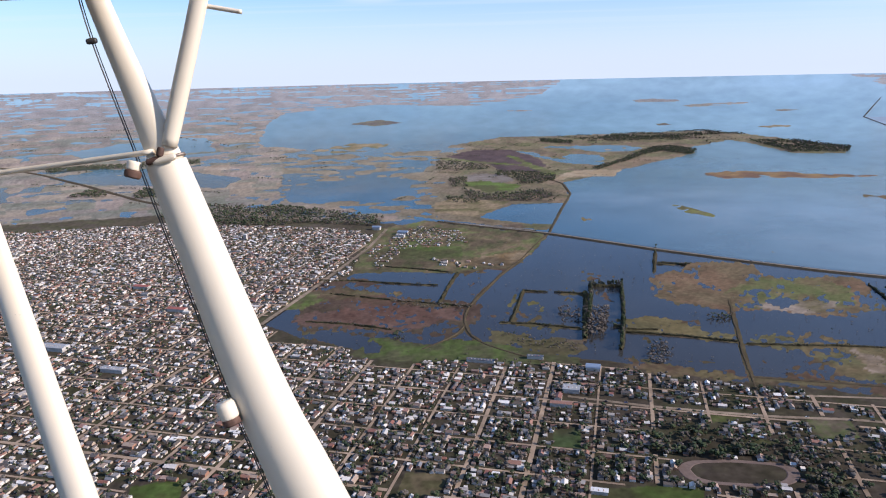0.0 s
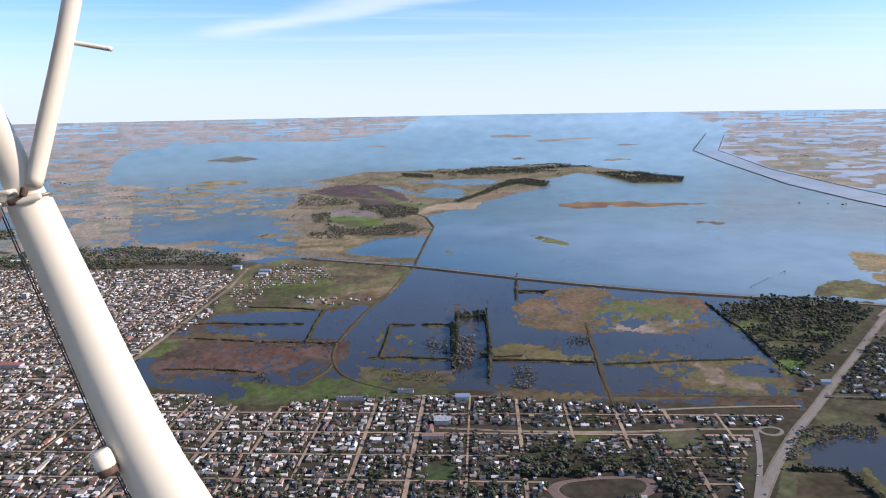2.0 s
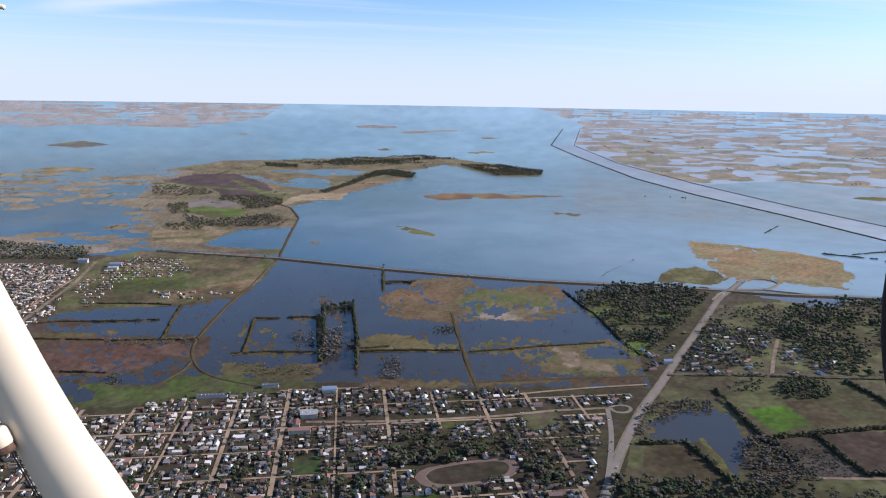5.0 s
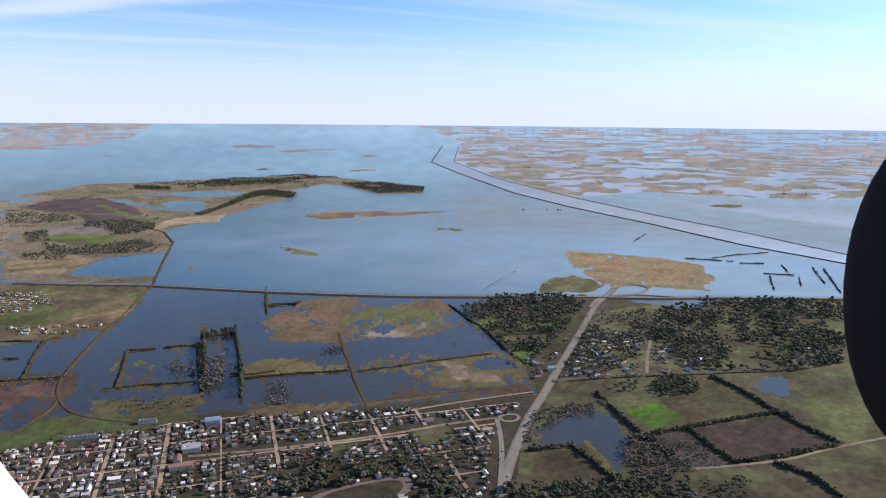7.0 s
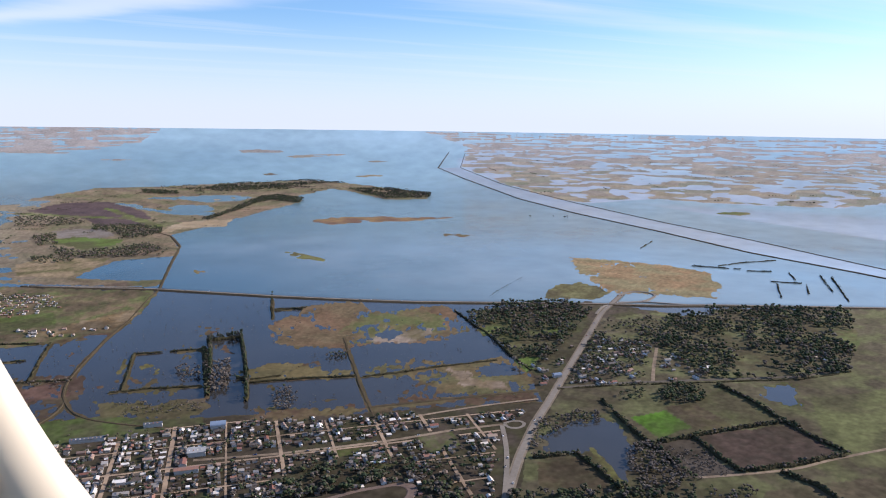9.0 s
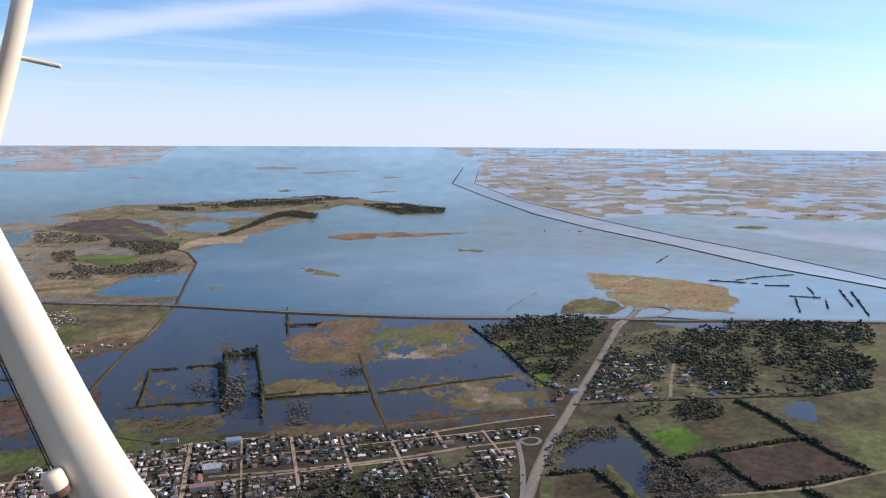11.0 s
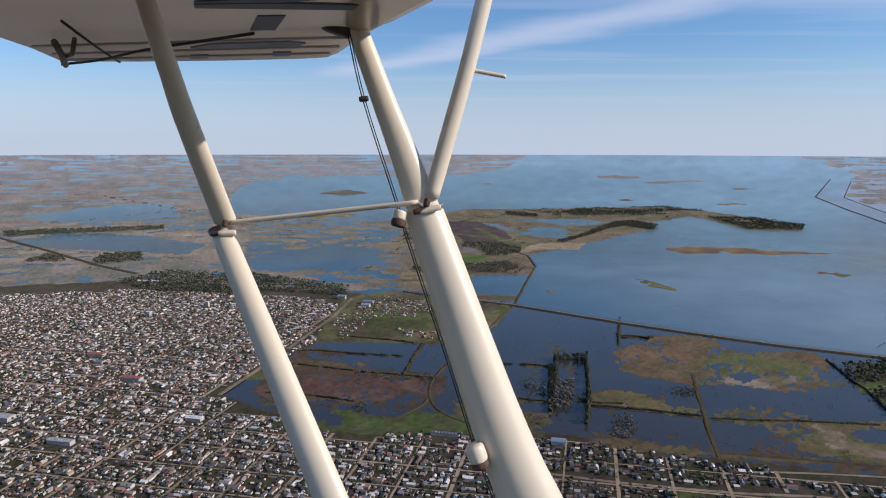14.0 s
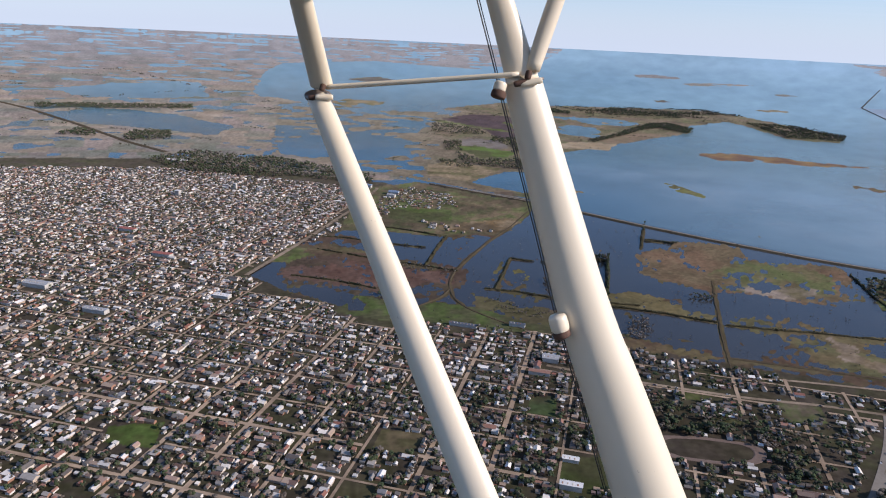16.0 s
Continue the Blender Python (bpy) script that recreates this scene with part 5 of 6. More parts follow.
def crown(seed, clumps, lump):
    """A ragged crown of clumps on a short tapered trunk, one metre wide to each side."""
    r = random.Random(seed)
    vs, fs, ms, n = [], [], [], 0
    k = 3
    for i in range(k):
        a = 2 * math.pi * i / k
        vs.append(np.array([[0.07 * math.cos(a), 0.07 * math.sin(a), 0], [0.045 * math.cos(a), 0.045 * math.sin(a), 0.9]]))
    vs = [np.concatenate(vs)]
    fs += [(2 * i, 2 * ((i + 1) % k), 2 * ((i + 1) % k) + 1, 2 * i + 1) for i in range(k)]
    ms += [1] * k
    n = 2 * k
    for c in range(clumps):
        a, q = r.uniform(0, 6.28), math.sqrt(r.random()) * 0.62
        s = r.uniform(0.24, 0.5) if clumps > 2 else r.uniform(0.38, 0.58)
        b, f = lump[r.randrange(len(lump))]
        t = r.uniform(0, 6.28)
        rot = np.array([[math.cos(t), -math.sin(t), 0], [math.sin(t), math.cos(t), 0], [0, 0, 1]])
        vs.append(b @ rot.T * s + np.array([q * math.cos(a), q * math.sin(a), 0.95 + r.uniform(-0.3, 0.55) * (1 - q * 0.6)]))
        fs += [tuple(i + n for i in face) for face in f]
        ms += [0] * len(f)
        n += len(b)
    return np.concatenate(vs), fs, ms


TREES = [crown(s, 9, SMALL) for s in range(6)]
POPLARS = []
for v, f, m in TREES[:3]:
    v = v.copy()
    v[:, 2] *= 1.9
    v[:, :2] *= 0.65
    POPLARS.append((v, f, m))
FAR_TREES = [crown(s + 20, 2, SMALL) for s in range(5)]
MID_TREES = [crown(s + 40, 3, SMALL) for s in range(6)]


def scatter(poly, spacing, keep, seed):
    r = np.random.RandomState(seed)
    q = np.array(poly, float)
    lo, hi = q.min(0), q.max(0)
    n = int((hi[0] - lo[0]) * (hi[1] - lo[1]) / spacing ** 2)
    x, y = r.uniform(lo[0], hi[0], n), r.uniform(lo[1], hi[1], n)
    patch = grain(x, y, spacing * 9, seed % 7, 3)
    ok = inside(x, y, poly) & (patch > 1 - keep - 0.25 * r.rand(n))
    c = np.array(OVAL, float).mean(0)
    ok &= ~inside(c[0] + (x - c[0]) / 1.12, c[1] + (y - c[1]) / 1.12, OVAL)
    return x[ok], y[ok]


TALL = ("h1", "h2", "h3", "h10", "h11", "h12", "h13", "h14", "h15", "h58", "h59", "h62", "h63", "h64")


def trees():
    leafy, bare = [], []
    r = np.random.RandomState(4)

    def put(x, y, size, evergreen, far=False, slim=False):
        pool = POPLARS if slim else FAR_TREES if far or math.hypot(x, y) > 1350 else (MID_TREES if math.hypot(x, y) > 800 else TREES)
        (leafy if evergreen else bare).append((*pool[r.randint(len(pool))], x, y, r.uniform(0, 6.28), size))

    # spacing, fullness, crown radius, share of evergreens
    SPEC = {"wood_w": (9, 0.56, 6.6, 0.78), "wood_e": (9, 0.56, 6.8, 0.82), "wood_e2": (8.5, 0.47, 5.0, 0.6), "grove": (6.5, 1.2, 6.0, 1.0), "grove2": (7, 1.0, 4.6, 0.9), "wood_nw": (10, 0.62, 6.6, 0.7), "belt": (11, 1.0, 6.2, 0.9), "block1": (10, 1.0, 6.5, 0.95), "block2": (10, 0.9, 6.5, 0.9),
            "pen_tip": (9, 0.8, 6.5, 0.9), "pen_farm": (11, 0.5, 6.5, 0.8), "pen_top": (14, 0.32, 6.5, 0.8), "pen_a": (13, 0.42, 6, 0.7), "pen_b": (10, 0.7, 6, 0.8), "pen_c": (10, 0.7, 6, 0.65), "pen_d": (10, 0.7, 6, 0.6), "pen_e": (10, 0.6, 5.5, 0.8), "pen_f": (12, 0.8, 7, 0.9), "pen_g": (14, 0.6, 7, 0.85),
            "oval_wood": (8, 0.62, 5.6, 0.8), "hy_wood": (8.5, 0.58, 5.6, 0.75), "bush_s": (5, 0.95, 4.2, 0.03), "bush_s2": (5.5, 0.7, 3.6, 0.25), "bush_s3": (6, 0.5, 2.6, 0.1), "south_wood": (7.5, 0.7, 5.2, 0.85), "south_wood2": (9, 0.4, 4.2, 0.5),
            "bare_sq": (8, 1.0, 6.4, 0.0), "bare_l": (9, 0.6, 4.6, 0.15), "bush_m": (6, 0.75, 3.8, 0.1), "bush_m2": (6, 1.0, 3.8, 0.5), "wood_l": (8, 1.0, 5.0, 0.8), "scrub_l": (7, 0.7, 3.0, 0.05), "scrub_r": (7, 0.45, 3.0, 0.2)}
    open_ground = ["clear%d" % i for i in range(1, 10)]
    for i, (key, (space, keep, size, green)) in enumerate(SPEC.items()):
        xs, ys = scatter(WOOD[key], space, keep, 30 + i)
        ok = free_of(xs, ys, open_ground)
        if key.startswith("wood_e"):
            ok &= ~near_line(xs, ys, ["highway", "lane1"], 11)
        for x, y in zip(xs[ok], ys[ok]):
            put(x, y, size * r.uniform(0.5, 1.25), r.rand() < green, math.hypot(x, y) > 1900)
    for i, (key, line) in enumerate(HEDGE.items()):
        far = math.hypot(*line[0]) > 1700
        p = resample(line, 7 if far else 4.0)
        size = 4.6 if far else 2.8
        if key in TALL:
            size = 4.4
            p = resample(line, 3.0)
        if key in ("h26", "h27", "h28", "h31", "h6", "h5"):
            size = 2.3
        if key in ("h17", "h18", "h19", "h20", "h21", "h22", "h23", "h24", "h25"):
            size = 2.9
            p = resample(line, 4.0)
        if math.hypot(*line[0]) > 3000:
            p, size = resample(line, 16), 8.0
        gap = grain(p[:, 0], p[:, 1], 30, 9)
        for (x, y), g in zip(p, gap):
            if g > (0.5 if key == "h26" else 0.3 if key in TALL else 0.55):
                put(x + r.normal(0, size * 0.25), y + r.normal(0, size * 0.25), size * r.uniform(0.6, 1.2), r.rand() < 0.85, far, key in ("h1", "h2", "h3"))
    # shrubs standing in the flood
    for x, y in zip(*scatter(REGION["flood"], 24, 0.42, 77)):
        put(x, y, r.uniform(0.7, 2.0), r.rand() < 0.35, True)
    # hedgerows and shelter belts over the far plain
    for i in range(200):
        x, y = r.uniform(-9000, 9000), r.uniform(2600, 9000)
        for key in ("far_plain", "east_plain", "peninsula"):
            if inside(np.array([x]), np.array([y]), REGION[key])[0]:
                d = math.hypot(x, y)
                a = radians(-21) + (0 if r.rand() < 0.7 else math.pi / 2)
                run = np.arange(0, r.uniform(60, 420) * d / 4000, 9 + d / 400)
                dry = land_at(x + run * math.cos(a), y + run * math.sin(a))[0] > 0.05
                for q in run[dry]:
                    put(x + q * math.cos(a), y + q * math.sin(a), r.uniform(4, 8), True, True)
                break
    # tree lines and farm clumps on the peninsula and the wet fields beside it
    for i in range(150):
        x, y = r.uniform(-1500, 1500), r.uniform(1950, 4600)
        ok = [inside(np.array([x]), np.array([y]), REGION[key])[0] for key in ("peninsula", "far_plain")]
        if ok[0] or ok[1] and r.rand() < 0.5:
            a = radians(-21) + (0 if r.rand() < 0.65 else math.pi / 2)
            run = np.arange(0, r.uniform(40, 220), 7)
            dry = land_at(x + run * math.cos(a), y + run * math.sin(a))[0] > 0.05
            for q in run[dry]:
                if grain(np.array([x + q]), np.array([y]), 40, 3)[0] > 0.42:
                    put(x + q * math.cos(a) + r.normal(0, 3), y + q * math.sin(a) + r.normal(0, 3), r.uniform(2.6, 5), r.rand() < 0.75, True)
    # garden and street trees between the houses
    h = HOUSES
    away = np.hypot(h[:, 0], h[:, 1])
    lush = np.clip((h[:, 0] + 150) / 450, 0, 1)          # greener towards the east of town
    pick = r.rand(len(h)) < np.where(away < 1300, 0.68, 0.5) + 0.5 * lush + 1.1 * (grain(h[:, 0], h[:, 1], 110, 17) - 0.5)
    for (x, y), d, g in zip(h[pick, :2], away[pick], lush[pick]):
        put(x + r.uniform(-7, 7), y + r.uniform(-7, 7), r.uniform(2.3, 5.2) + 1.4 * g * r.rand(), r.rand() < 0.72, d > 1000)
    near = sorted(leafy, key=lambda t: math.hypot(t[3], t[4]))
    named, rest = near[:140], near[140:]
    parts = []
    for v, f, m in TREES:
        parts.append((mesh_of("crown", v, [q for q, k in zip(f, m) if k == 0], [M_LEAF]), mesh_of("trunk", v, [q for q, k in zip(f, m) if k == 1], [M_TRUNK])))
    for i, t in enumerate(named):
        e = tagged(new("tree"), "dark leafy town tree with a ragged crown", "tree", "trees of the town")
        e.matrix_world = Matrix.LocRotScale((t[3], t[4], 1.0), Euler((0, 0, t[5])), (t[6],) * 3)
        c, k = parts[i % len(parts)]
        part("crown", c, e)
        part("trunk", k, e)
    joined("tree_belts", rest, [M_LEAF, M_TRUNK], "dark evergreen trees in belts, woods and gardens", "trees", 0.8)
    joined("bare_trees", bare, [M_BARE, M_TRUNK], "bare grey winter trees and bushes", "trees", 0.8)


trees()


# ---- hedges and bramble lines: ragged ridges ----
def hedge_row(line, width, height, seed):
    r = np.random.RandomState(seed)
    p = resample(line, 2.4)
    p = p + np.stack([grain(p[:, 0], p[:, 1], 16, 31) - 0.5, grain(p[:, 0], p[:, 1], 16, 32) - 0.5], 1) * width * 1.6
    d = np.gradient(p, axis=0)
    d /= np.linalg.norm(d, axis=1, keepdims=True) + 1e-9
    n = np.stack([-d[:, 1], d[:, 0]], 1)
    size = (0.55 + 0.9 * grain(p[:, 0], p[:, 1], 18, 14, 2))[:, None]
    rows = []
    for off, z in ((-0.5, 0), (-0.42, 0.5), (-0.15, 0.95), (0.18, 0.9), (0.42, 0.55), (0.5, 0)):
        q = p + n * (off * width * size + r.uniform(-0.16, 0.16, (len(p), 1)) * width)
        rows.append(np.column_stack([q, 0.6 + z * height * size[:, 0] * r.uniform(0.7, 1.3, len(p))]))
    k = len(rows)
    verts = np.stack(rows, 1).reshape(-1, 3)
    faces = [(i * k + j, (i + 1) * k + j, (i + 1) * k + j + 1, i * k + j + 1) for i in range(len(p) - 1) if size[i, 0] > 0.8 for j in range(k - 1)]
    return mesh_of("hedge", lift_points(*verts.T), faces, [M_HEDGE])


for i, (key, line) in enumerate(HEDGE.items()):
    if key == "h26" or math.hypot(*line[0]) > 3000:
        continue
    tall = key in TALL
    tagged(new("hedge", hedge_row(line, 5.5 if tall else 3.4, 4.5 if tall else 2.2, i)), "tall dark hedge round a paddock" if tall else "low dark bramble hedge along a ditch", "hedge", "field hedges")


# ---- cars on the roads ----
def car_parts():
    def box(name, prof, half, mat):
        n = len(prof)
        v = [(a, sgn * h, z) for sgn in (-1, 1) for (a, z, h) in [(p[0], p[1], half * (p[2] if len(p) > 2 else 1)) for p in prof]]
        f = [tuple(range(n)), tuple(range(2 * n - 1, n - 1, -1))] + [(i, n + i, n + (i + 1) % n, (i + 1) % n) for i in range(n)]
        return mesh_of(name, v, f, [mat])
    body = box("body", [(-2.1, 0.35), (2.1, 0.35), (2.15, 0.7), (1.2, 0.92), (-2.0, 0.95), (-2.15, 0.75)], 0.86, M_CAR)
    cabin = box("cabin", [(-1.75, 0.93), (0.95, 0.92), (0.3, 1.42, 0.82), (-1.3, 1.45, 0.82)], 0.8, M_GLASS)
    wheel = []
    n = 10
    v = [(0.32 * math.cos(6.2832 * i / n), w, 0.32 * math.sin(6.2832 * i / n)) for w in (-0.1, 0.1) for i in range(n)]
    wheel = mesh_of("wheel", v, [tuple(range(n)), tuple(range(2 * n - 1, n - 1, -1))] + [(i, i + n, (i + 1) % n + n, (i + 1) % n) for i in range(n)], [M_CABLE])
    return body, cabin, wheel


M_CAR = material("car_paint", rough=0.3, spread=0.05, scale=2, random_by="object", island=[(0.75, 0.75, 0.75), (0.6, 0.6, 0.62), (0.05, 0.05, 0.06), (0.3, 0.04, 0.03), (0.7, 0.7, 0.68), (0.06, 0.1, 0.25)])
M_GLASS = material("car_glass", (0.02, 0.022, 0.025), 0.1, spread=0.1, scale=2)


def cars():
    body, cabin, wheel = car_parts()
    r = random.Random(8)
    for key, count, top, side in (("causeway", 14, 2.76, 1.7), ("highway", 16, 1.37, 2.6), ("highway2", 5, 1.32, 1.6), ("avenue", 8, 1.32, 2.0), ("ramp", 3, 2.02, 1.6)):
        p = resample(LINE[key], 12)
        ok = [i for i in range(2, len(p) - 2) if 300 < math.hypot(*p[i]) < 2200]
        for i in sorted(r.sample(ok, min(count, len(ok)))):
            d = p[i + 1] - p[i - 1]
            a = math.atan2(d[1], d[0])
            s = r.choice((-1, 1))
            e = tagged(new("car"), "small passenger car driving along the road", "car", "cars on the roads")
            e.matrix_world = pose(p[i][0] - math.sin(a) * side * s, p[i][1] + math.cos(a) * side * s, top, 0, 0, math.degrees(a) + (0 if s < 0 else 180))
            part("body", body, e)
            part("cabin", cabin, e)
            for x in (-1.3, 1.35):
                for y in (-0.78, 0.78):
                    q = part("wheel", wheel, e)
                    q.location = (x, y, 0.32)


cars()


# ---- dirt oval beside the park ----
def oval_track():
    p = np.array(OVAL, float)
    c = p.mean(0)
    q = resample([*OVAL, OVAL[0]], 4)
    out = []
    for k, z in ((1.0, 1.1), (0.985, 1.5), (0.8, 1.5), (0.78, 1.1)):
        out.append(np.column_stack([c + (q - c) * k, np.full(len(q), z)]))
    n = len(q)
    verts = np.concatenate(out)
    faces = [(j * n + i, j * n + i + 1, (j + 1) * n + i + 1, (j + 1) * n + i) for j in range(3) for i in range(n - 1)]
    tagged(new("race_track", mesh_of("race_track", verts, [f[::-1] for f in faces], [M_OVAL])), "oval dirt racing track round a grass field", "race track", kind="structure")


M_OVAL = material("raked_earth", (0.15, 0.11, 0.09), 0.95, spread=0.25, scale=0.2)
oval_track()


# ---- the aircraft: high wing, struts and fittings ----
plane = tagged(new("light_aircraft"), "cream high-wing light aircraft with streamlined wing struts", "aircraft")
plane.location = (0, 0, EYE)
FRONT = [(-0.698, 2.054, 0.746), (-0.678, 2.047, 0.692), (-0.620, 2.028, 0.536), (-0.560, 2.009, 0.379), (-0.505, 1.991, 0.225)]
fs = part("front_strut", sweep("front_strut", FRONT, [0.0286, 0.030, 0.034, 0.040, 0.047], [0.02, 0.021, 0.023, 0.026, 0.03], M_PAINT, 28), plane)
LOWER = [(-0.506, 1.992, 0.230), (-0.498, 1.988, 0.201), (-0.420, 1.961, -0.021), (-0.365, 1.942, -0.182), (-0.307, 1.923, -0.343), (-0.243, 1.903, -0.504), (-0.182, 1.887, -0.638), (-0.03, 1.845, -0.995), (0.12, 1.80, -1.35)]
fl = part("lower_front_strut", sweep("lower_front_strut", LOWER, [0.0535, 0.0555, 0.063, 0.070, 0.0756, 0.0826, 0.0905, 0.1077, 0.123], [d * 1.5 for d in [0.03, 0.031, 0.035, 0.038, 0.041, 0.044, 0.048, 0.056, 0.062]], M_PAINT, 32), plane)
REAR = [(-1.11, 1.55, 0.813), (-1.114, 1.60, 0.757), (-1.115, 1.68, 0.662), (-1.114, 1.742, 0.588), (-1.113, 1.83, 0.483), (-1.100, 2.036, 0.241), (-1.097, 2.073, 0.197)]
part("rear_strut", sweep("rear_strut", REAR, [0.0195, 0.0205, 0.0237, 0.0255, 0.0293, 0.0333, 0.034], [d * 1.3 for d in [0.017] * 7], M_PAINT, 28), plane)
REAR2 = lerp_line((-1.106, 2.07, 0.158), (-0.311, 1.324, -1.31), 9)
part("lower_rear_strut", sweep("lower_rear_strut", REAR2, [0.0332, 0.0365, 0.04, 0.043, 0.046, 0.049, 0.052, 0.055, 0.058], [d * 1.5 for d in [0.018, 0.019, 0.02, 0.021, 0.022, 0.023, 0.024, 0.025, 0.026]], M_PAINT, 28), plane)
part("brace_strut", sweep("brace_strut", [(-0.486, 1.976, 0.271), (-0.457, 1.990, 0.381), (-0.387, 2.020, 0.630), (-0.334, 2.045, 0.845), (-0.308, 2.058, 0.947)], [0.020, 0.0233, 0.0230, 0.0238, 0.024], [d * 1.4 for d in [0.013] * 5], M_PAINT, 24), plane)
js = part("jury_strut", sweep("jury_strut", lerp_line((-1.082, 2.060, 0.190), (-0.524, 1.955, 0.259), 6), [0.0075] * 6, [0.009] * 6, M_PAINT, 14), plane)
part("stub_tube", sweep("stub_tube", lerp_line((-0.374, 2.029, 0.625), (-0.278, 2.027, 0.607), 4), [0.006] * 4, [0.006] * 4, M_PAINT, 12), plane)


def tube(name, points, radius, mat, sides=8):
    return sweep(name, points, [radius] * len(points), [radius] * len(points), mat, sides)


def bolt(name, at, along, radius, length, mat, sides=12):
    a = Vector(along).normalized()
    p = Vector(at)
    return sweep(name, [p - a * length / 2, p - a * length * 0.3, p + a * length * 0.3, p + a * length / 2], [radius * 0.8, radius, radius, radius * 0.8], [radius * 0.8, radius, radius, radius * 0.8], mat, sides, view=Vector((0.1, 0.9, 0.42)))


def collar(name, at, axis, w, d, height, mat):
    a = Vector(axis).normalized()
    p = Vector(at)
    return sweep(name, [p - a * height, p + a * height], [w, w], [d, d], mat, 28)


AX = Vector(FRONT[4]) - Vector(FRONT[0])
part("clamp", collar("clamp", (-0.505, 1.988, 0.231), AX, 0.0565, 0.033, 0.0035, M_STEEL), fl, "thin rusty clamp band")
part("bolt", bolt("bolt", (-0.499, 1.945, 0.259), (0.2, 0.3, 1), 0.009, 0.024, M_RUST), fs, "rusty bolt head")
part("bolt", bolt("bolt", (-0.519, 1.942, 0.237), (1, 0.1, 0.3), 0.0085, 0.036, M_RUST), fs, "rusty bolt head")
part("bracket", bolt("bracket", (-0.489, 1.943, 0.240), (1, 0.05, 0.25), 0.009, 0.06, M_PAINT), fs, "cream bracket tube")
part("clamp", collar("clamp", (-1.108, 2.078, 0.162), Vector(REAR[4]) - Vector(REAR[3]), 0.041, 0.024, 0.004, M_STEEL), plane, "thin rusty clamp band")
part("bolt", bolt("bolt", (-1.088, 2.045, 0.190), (0.2, 0.3, 1), 0.0085, 0.02, M_RUST), plane, "rusty bolt head")
part("bolt", bolt("bolt", (-1.112, 2.045, 0.160), (1, 0.1, 0.1), 0.008, 0.034, M_RUST), plane, "rusty bolt head")
part("bracket", bolt("bracket", (-1.082, 2.04, 0.162), (1, 0.05, 0.05), 0.009, 0.05, M_PAINT), plane, "cream bracket tube")
# brake line or control cable down the strut, with its guides
LINE_DOWN = [(-0.725, 2.042, 0.742), (-0.680, 2.019, 0.544), (-0.590, 1.986, 0.264), (-0.575, 1.979, 0.210), (-0.531, 1.963, 0.075), (-0.446, 1.932, -0.180), (-0.361, 1.900, -0.446), (-0.292, 1.878, -0.632), (-0.171, 1.837, -0.976)]
part("cable", tube("cable", LINE_DOWN, 0.0019, M_CABLE), plane, "thin dark control cable")
part("cable", tube("cable", [(x + 0.0065, y, z) for x, y, z in LINE_DOWN], 0.0014, M_CABLE), plane, "thin dark control cable")
part("cable_clip", bolt("cable_clip", (-0.676, 2.012, 0.544), (1, 0, 0.1), 0.008, 0.026, M_CABLE), plane, "small black cable clip")
g1 = part("pulley_guard", bolt("pulley_guard", (-0.574, 1.945, 0.224), (0.25, 0.25, 1), 0.018, 0.026, M_PAINT, 16), plane, "cream pulley cap")
part("pulley", bolt("pulley", (-0.577, 1.940, 0.203), (0.25, 0.25, 1), 0.021, 0.022, M_RUST, 16), g1, "rusty pulley wheel")
g2 = part("pulley_guard", bolt("pulley_guard", (-0.360, 1.862, -0.434), (-0.35, 0.1, 1), 0.027, 0.052, M_PAINT, 20), plane, "cream pulley cap")
part("pulley", bolt("pulley", (-0.350, 1.857, -0.464), (-0.35, 0.1, 1), 0.025, 0.022, M_RUST, 20), g2, "rusty pulley wheel")


def wing_panel(name, sections, mat):
    """Airfoil sections (leading edge, trailing edge, underside height), joined from root to tip."""
    prof = [(0.0, 0.045), (0.012, 0.018), (0.05, 0.003), (0.14, 0.0), (0.4, 0.0), (0.7, 0.004), (1.0, 0.012), (1.0, 0.02), (0.7, 0.075), (0.4, 0.12), (0.2, 0.125), (0.08, 0.1), (0.02, 0.072)]
    verts, faces = [], []
    k = len(prof)
    for le, te, z in sections:
        le, te = Vector((*le, z)), Vector((*te, z))
        for s, h in prof:
            verts.append(le.lerp(te, s) + Vector((0, 0, h)))
    for i in range(len(sections) - 1):
        for j in range(k):
            faces.append((i * k + j, i * k + (j + 1) % k, (i + 1) * k + (j + 1) % k, (i + 1) * k + j))
    faces += [tuple(range(k)), tuple(range(len(sections) * k - 1, (len(sections) - 1) * k - 1, -1))]
    me = mesh_of(name, verts, faces, [mat])
    bm = bmesh.new()
    bm.from_mesh(me)
    bmesh.ops.recalc_face_normals(bm, faces=bm.faces)
    bm.to_mesh(me)
    bm.free()
    return me


wing = part("wing", wing_panel("wing", [((0.14, 0.3), (-1.5, 0.3), 0.741), ((-0.495, 1.834), (-1.8, 1.95), 0.741), ((-0.585, 2.05), (-1.86, 2.25), 0.741)], M_WING), plane)
tip = part("wing_tip", wing_panel("wing_tip", [((-0.586, 2.052), (-1.862, 2.252), 0.746), ((-0.70, 2.36), (-1.93, 2.62), 0.748), ((-0.83, 2.72), (-2.0, 2.96), 0.741), ((-0.93, 2.78), (-1.95, 3.02), 0.765)], M_WING), plane)


def bar(name, pts, z, mat):
    n = len(pts)
    verts = [(x, y, z) for x, y in pts] + [(x, y, z + 0.006) for x, y in pts]
    faces = [tuple(range(n)), tuple(range(2 * n - 1, n - 1, -1))] + [(i, n + i, n + (i + 1) % n, (i + 1) % n) for i in range(n)]
    return mesh_of(name, verts, faces, [mat])


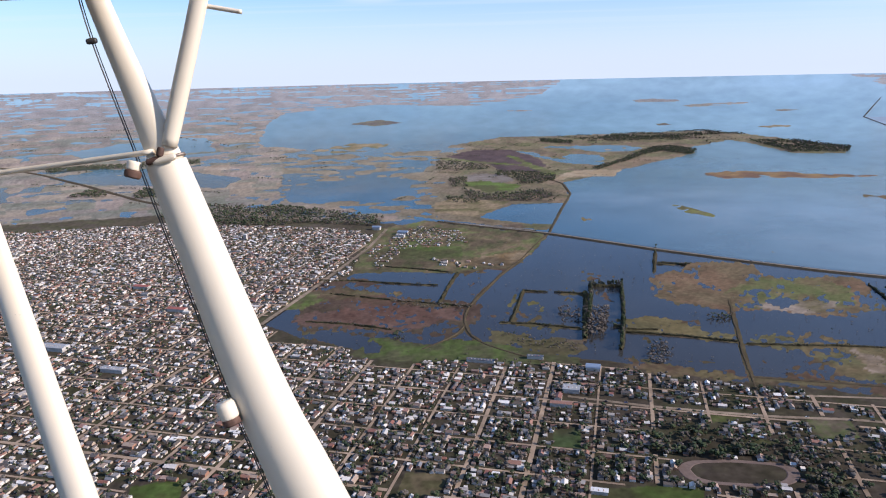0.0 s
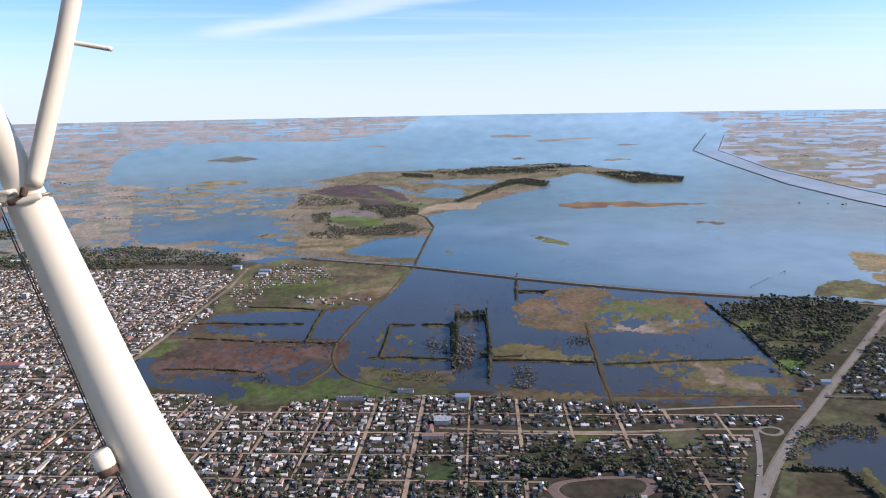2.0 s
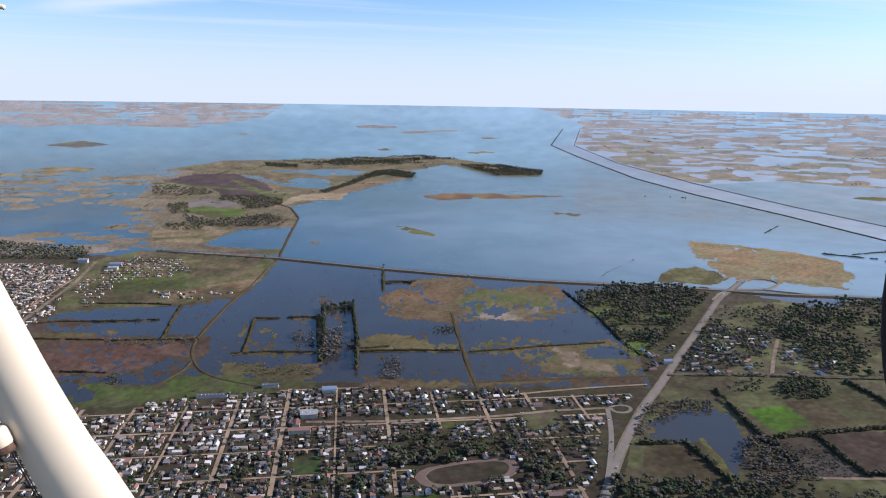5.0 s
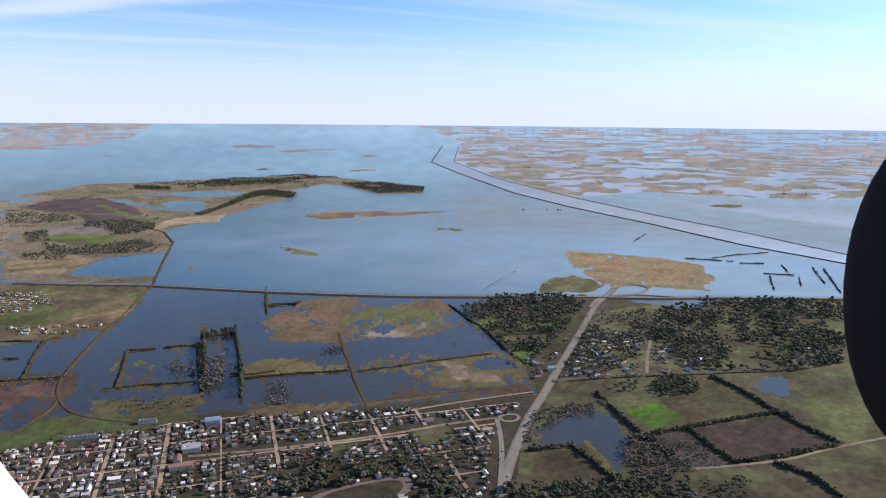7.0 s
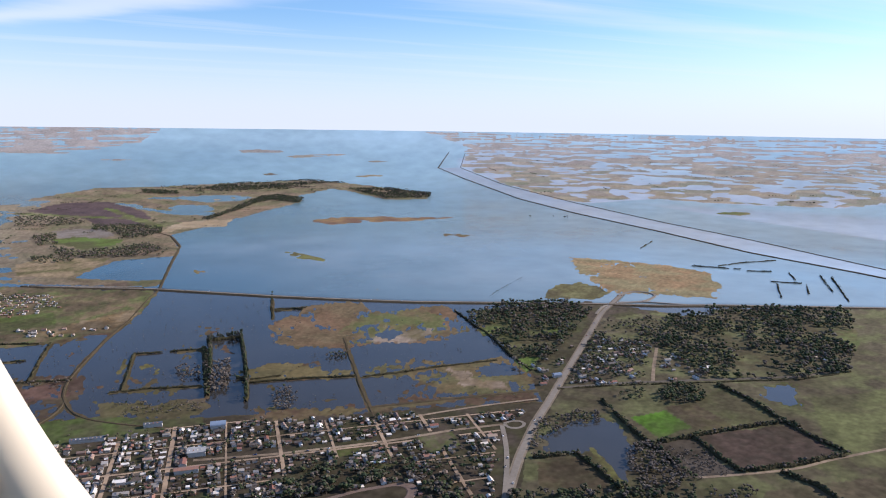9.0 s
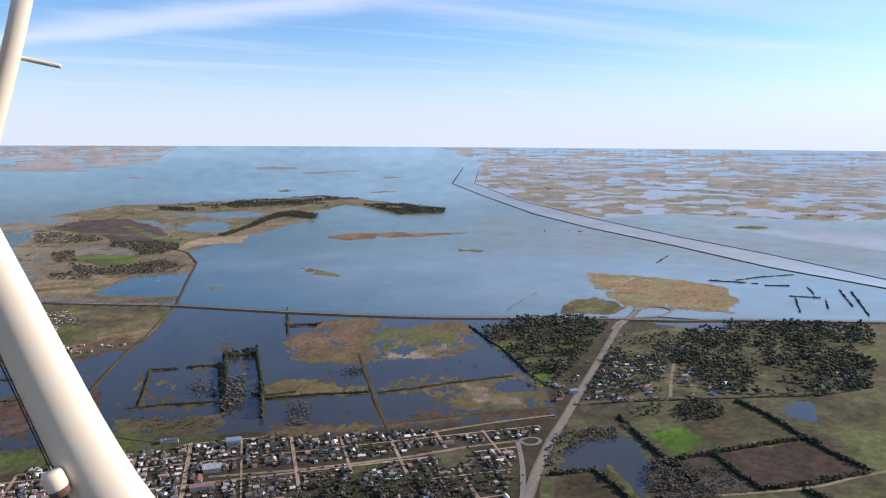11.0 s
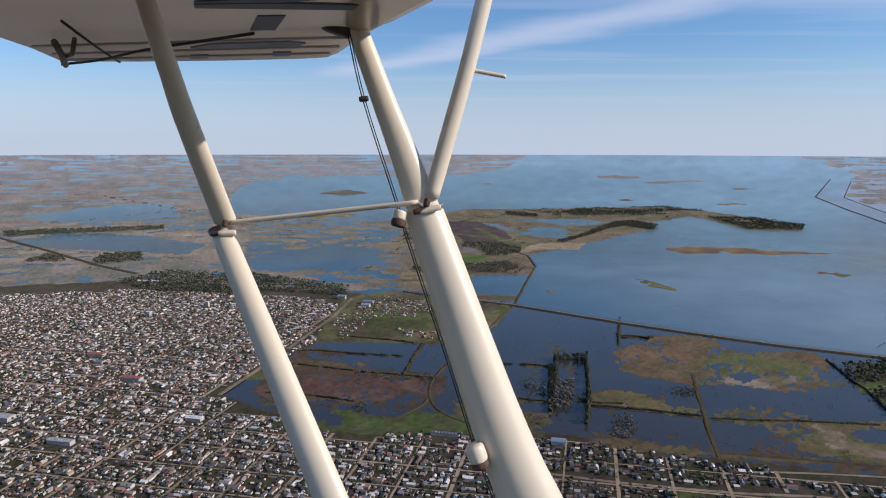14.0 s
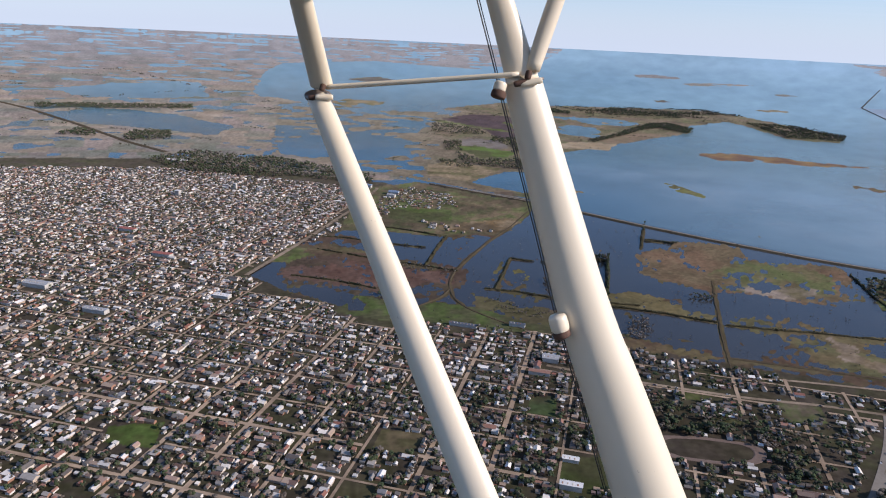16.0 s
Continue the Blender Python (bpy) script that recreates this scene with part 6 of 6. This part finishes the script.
part("letter_bar", bar("letter_bar", [(-1.024, 1.672), (-0.625, 1.566), (-0.634, 1.609), (-0.845, 1.68), (-1.04, 1.715)], 0.737, M_NAVY), wing, "navy painted bar")
part("letter_bar", bar("letter_bar", [(-1.03, 1.69), (-0.845, 1.675), (-0.651, 1.696), (-0.67, 1.755), (-1.045, 1.735)], 0.7355, M_NAVY), wing, "navy painted bar")
part("letter_bar", bar("letter_bar", [(-0.925, 1.85), (-0.852, 1.842), (-0.929, 2.063), (-1.001, 2.069)], 0.737, M_NAVY), wing, "navy painted block")
part("letter_bar", bar("letter_bar", [(-0.956, 1.45), (-0.877, 1.44), (-0.891, 1.513), (-0.968, 1.518)], 0.737, M_NAVY), wing, "navy painted block")
M_FADED = material("faded_blue_letters", (0.24, 0.29, 0.38), 0.35, spread=0.1, scale=4)
part("letter_bar", bar("letter_bar", [(-1.307, 2.463), (-1.211, 2.374), (-0.944, 2.314), (-0.896, 2.347), (-0.928, 2.40), (-1.32, 2.50)], 0.740, M_FADED), tip, "faded blue painted bar")
part("letter_bar", bar("letter_bar", [(-1.376, 2.655), (-1.302, 2.637), (-1.333, 2.727), (-1.409, 2.746)], 0.738, M_FADED), tip, "faded blue painted block")
part("letter_bar", bar("letter_bar", [(-1.052, 2.564), (-0.983, 2.547), (-1.01, 2.648), (-1.076, 2.665)], 0.738, M_FADED), tip, "faded blue painted block")
part("strut_socket", bolt("strut_socket", (-0.755, 2.06, 0.742), (0.3, 0, 1), 0.045, 0.03, M_CABLE, 18), wing, "dark rubber socket round the strut")
part("strut_cuff", sweep("strut_cuff", [(-0.68, 2.02, 0.746), (-0.665, 1.9, 0.747), (-0.64, 1.7, 0.748), (-0.62, 1.45, 0.75)], [0.045, 0.045, 0.04, 0.03], [0.014, 0.013, 0.011, 0.008], M_WING, 20, view=Vector((0, 0, 1))), wing)
part("aileron_hinge", tube("aileron_hinge", [(-1.694, 2.329, 0.741), (-1.76, 2.5, 0.715), (-1.9, 2.79, 0.72), (-1.93, 2.83, 0.741)], 0.011, M_STEEL), wing, "dark steel hinge bracket")
part("hinge_arm", tube("hinge_arm", [(-1.60, 2.27, 0.741), (-1.70, 2.45, 0.72), (-1.79, 2.55, 0.715)], 0.008, M_STEEL), wing, "thin steel hinge arm")
part("control_rod", tube("control_rod", [(-1.927, 2.815, 0.725), (-1.709, 2.681, 0.728), (-1.447, 2.443, 0.733), (-1.006, 2.125, 0.738)], 0.005, M_CABLE), wing, "thin dark control cable")
part("control_rod", tube("control_rod", [(-1.454, 1.916, 0.736), (-1.59, 2.39, 0.734), (-1.72, 2.854, 0.738)], 0.004, M_CABLE), wing, "thin dark control cable")


M_TAPE = material("rib_tape", (0.5, 0.46, 0.4), 0.35, spread=0.15, scale=6)
for k, (le, te) in enumerate([((-0.66, 2.2), (-1.82, 2.42)), ((-0.735, 2.4), (-1.86, 2.62)), ((-0.79, 2.57), (-1.9, 2.79))]):
    part("rib_tape", bar("rib_tape", [(le[0] - 0.06, le[1]), (te[0], te[1]), (te[0], te[1] + 0.022), (le[0] - 0.06, le[1] + 0.022)], 0.7385, M_TAPE), tip, "stitched fabric tape over a wing rib")
for k, (le, te) in enumerate([((-0.4, 1.5), (-1.66, 1.5)), ((-0.28, 1.2), (-1.58, 1.2)), ((-0.15, 0.9), (-1.5, 0.9))]):
    part("rib_tape", bar("rib_tape", [(le[0] - 0.1, le[1]), (te[0] + 0.1, te[1]), (te[0] + 0.1, te[1] + 0.02), (le[0] - 0.1, le[1] + 0.02)], 0.7385, M_TAPE), wing, "stitched fabric tape over a wing rib")


def rounded_trim():
    bm = bmesh.new()
    bmesh.ops.create_uvsphere(bm, u_segments=32, v_segments=20, radius=1.0)
    for v in bm.verts:
        v.co = Vector((v.co.x * 0.085, v.co.y * 0.03, v.co.z * 0.15))
    me = bpy.data.meshes.new("cabin_trim")
    bm.to_mesh(me)
    bm.free()
    me.materials.append(M_BLACK)
    me.polygons.foreach_set("use_smooth", np.ones(len(me.polygons), bool))
    return me


M_BLACK = material("black_trim", (0.006, 0.006, 0.008), 0.8, spread=0.2, scale=20)
trim = part("cabin_trim", rounded_trim(), plane, "black rounded cabin trim")
trim.location, trim.rotation_euler = (0.627, 0.25, 0.272), (0, radians(-8), radians(-30))
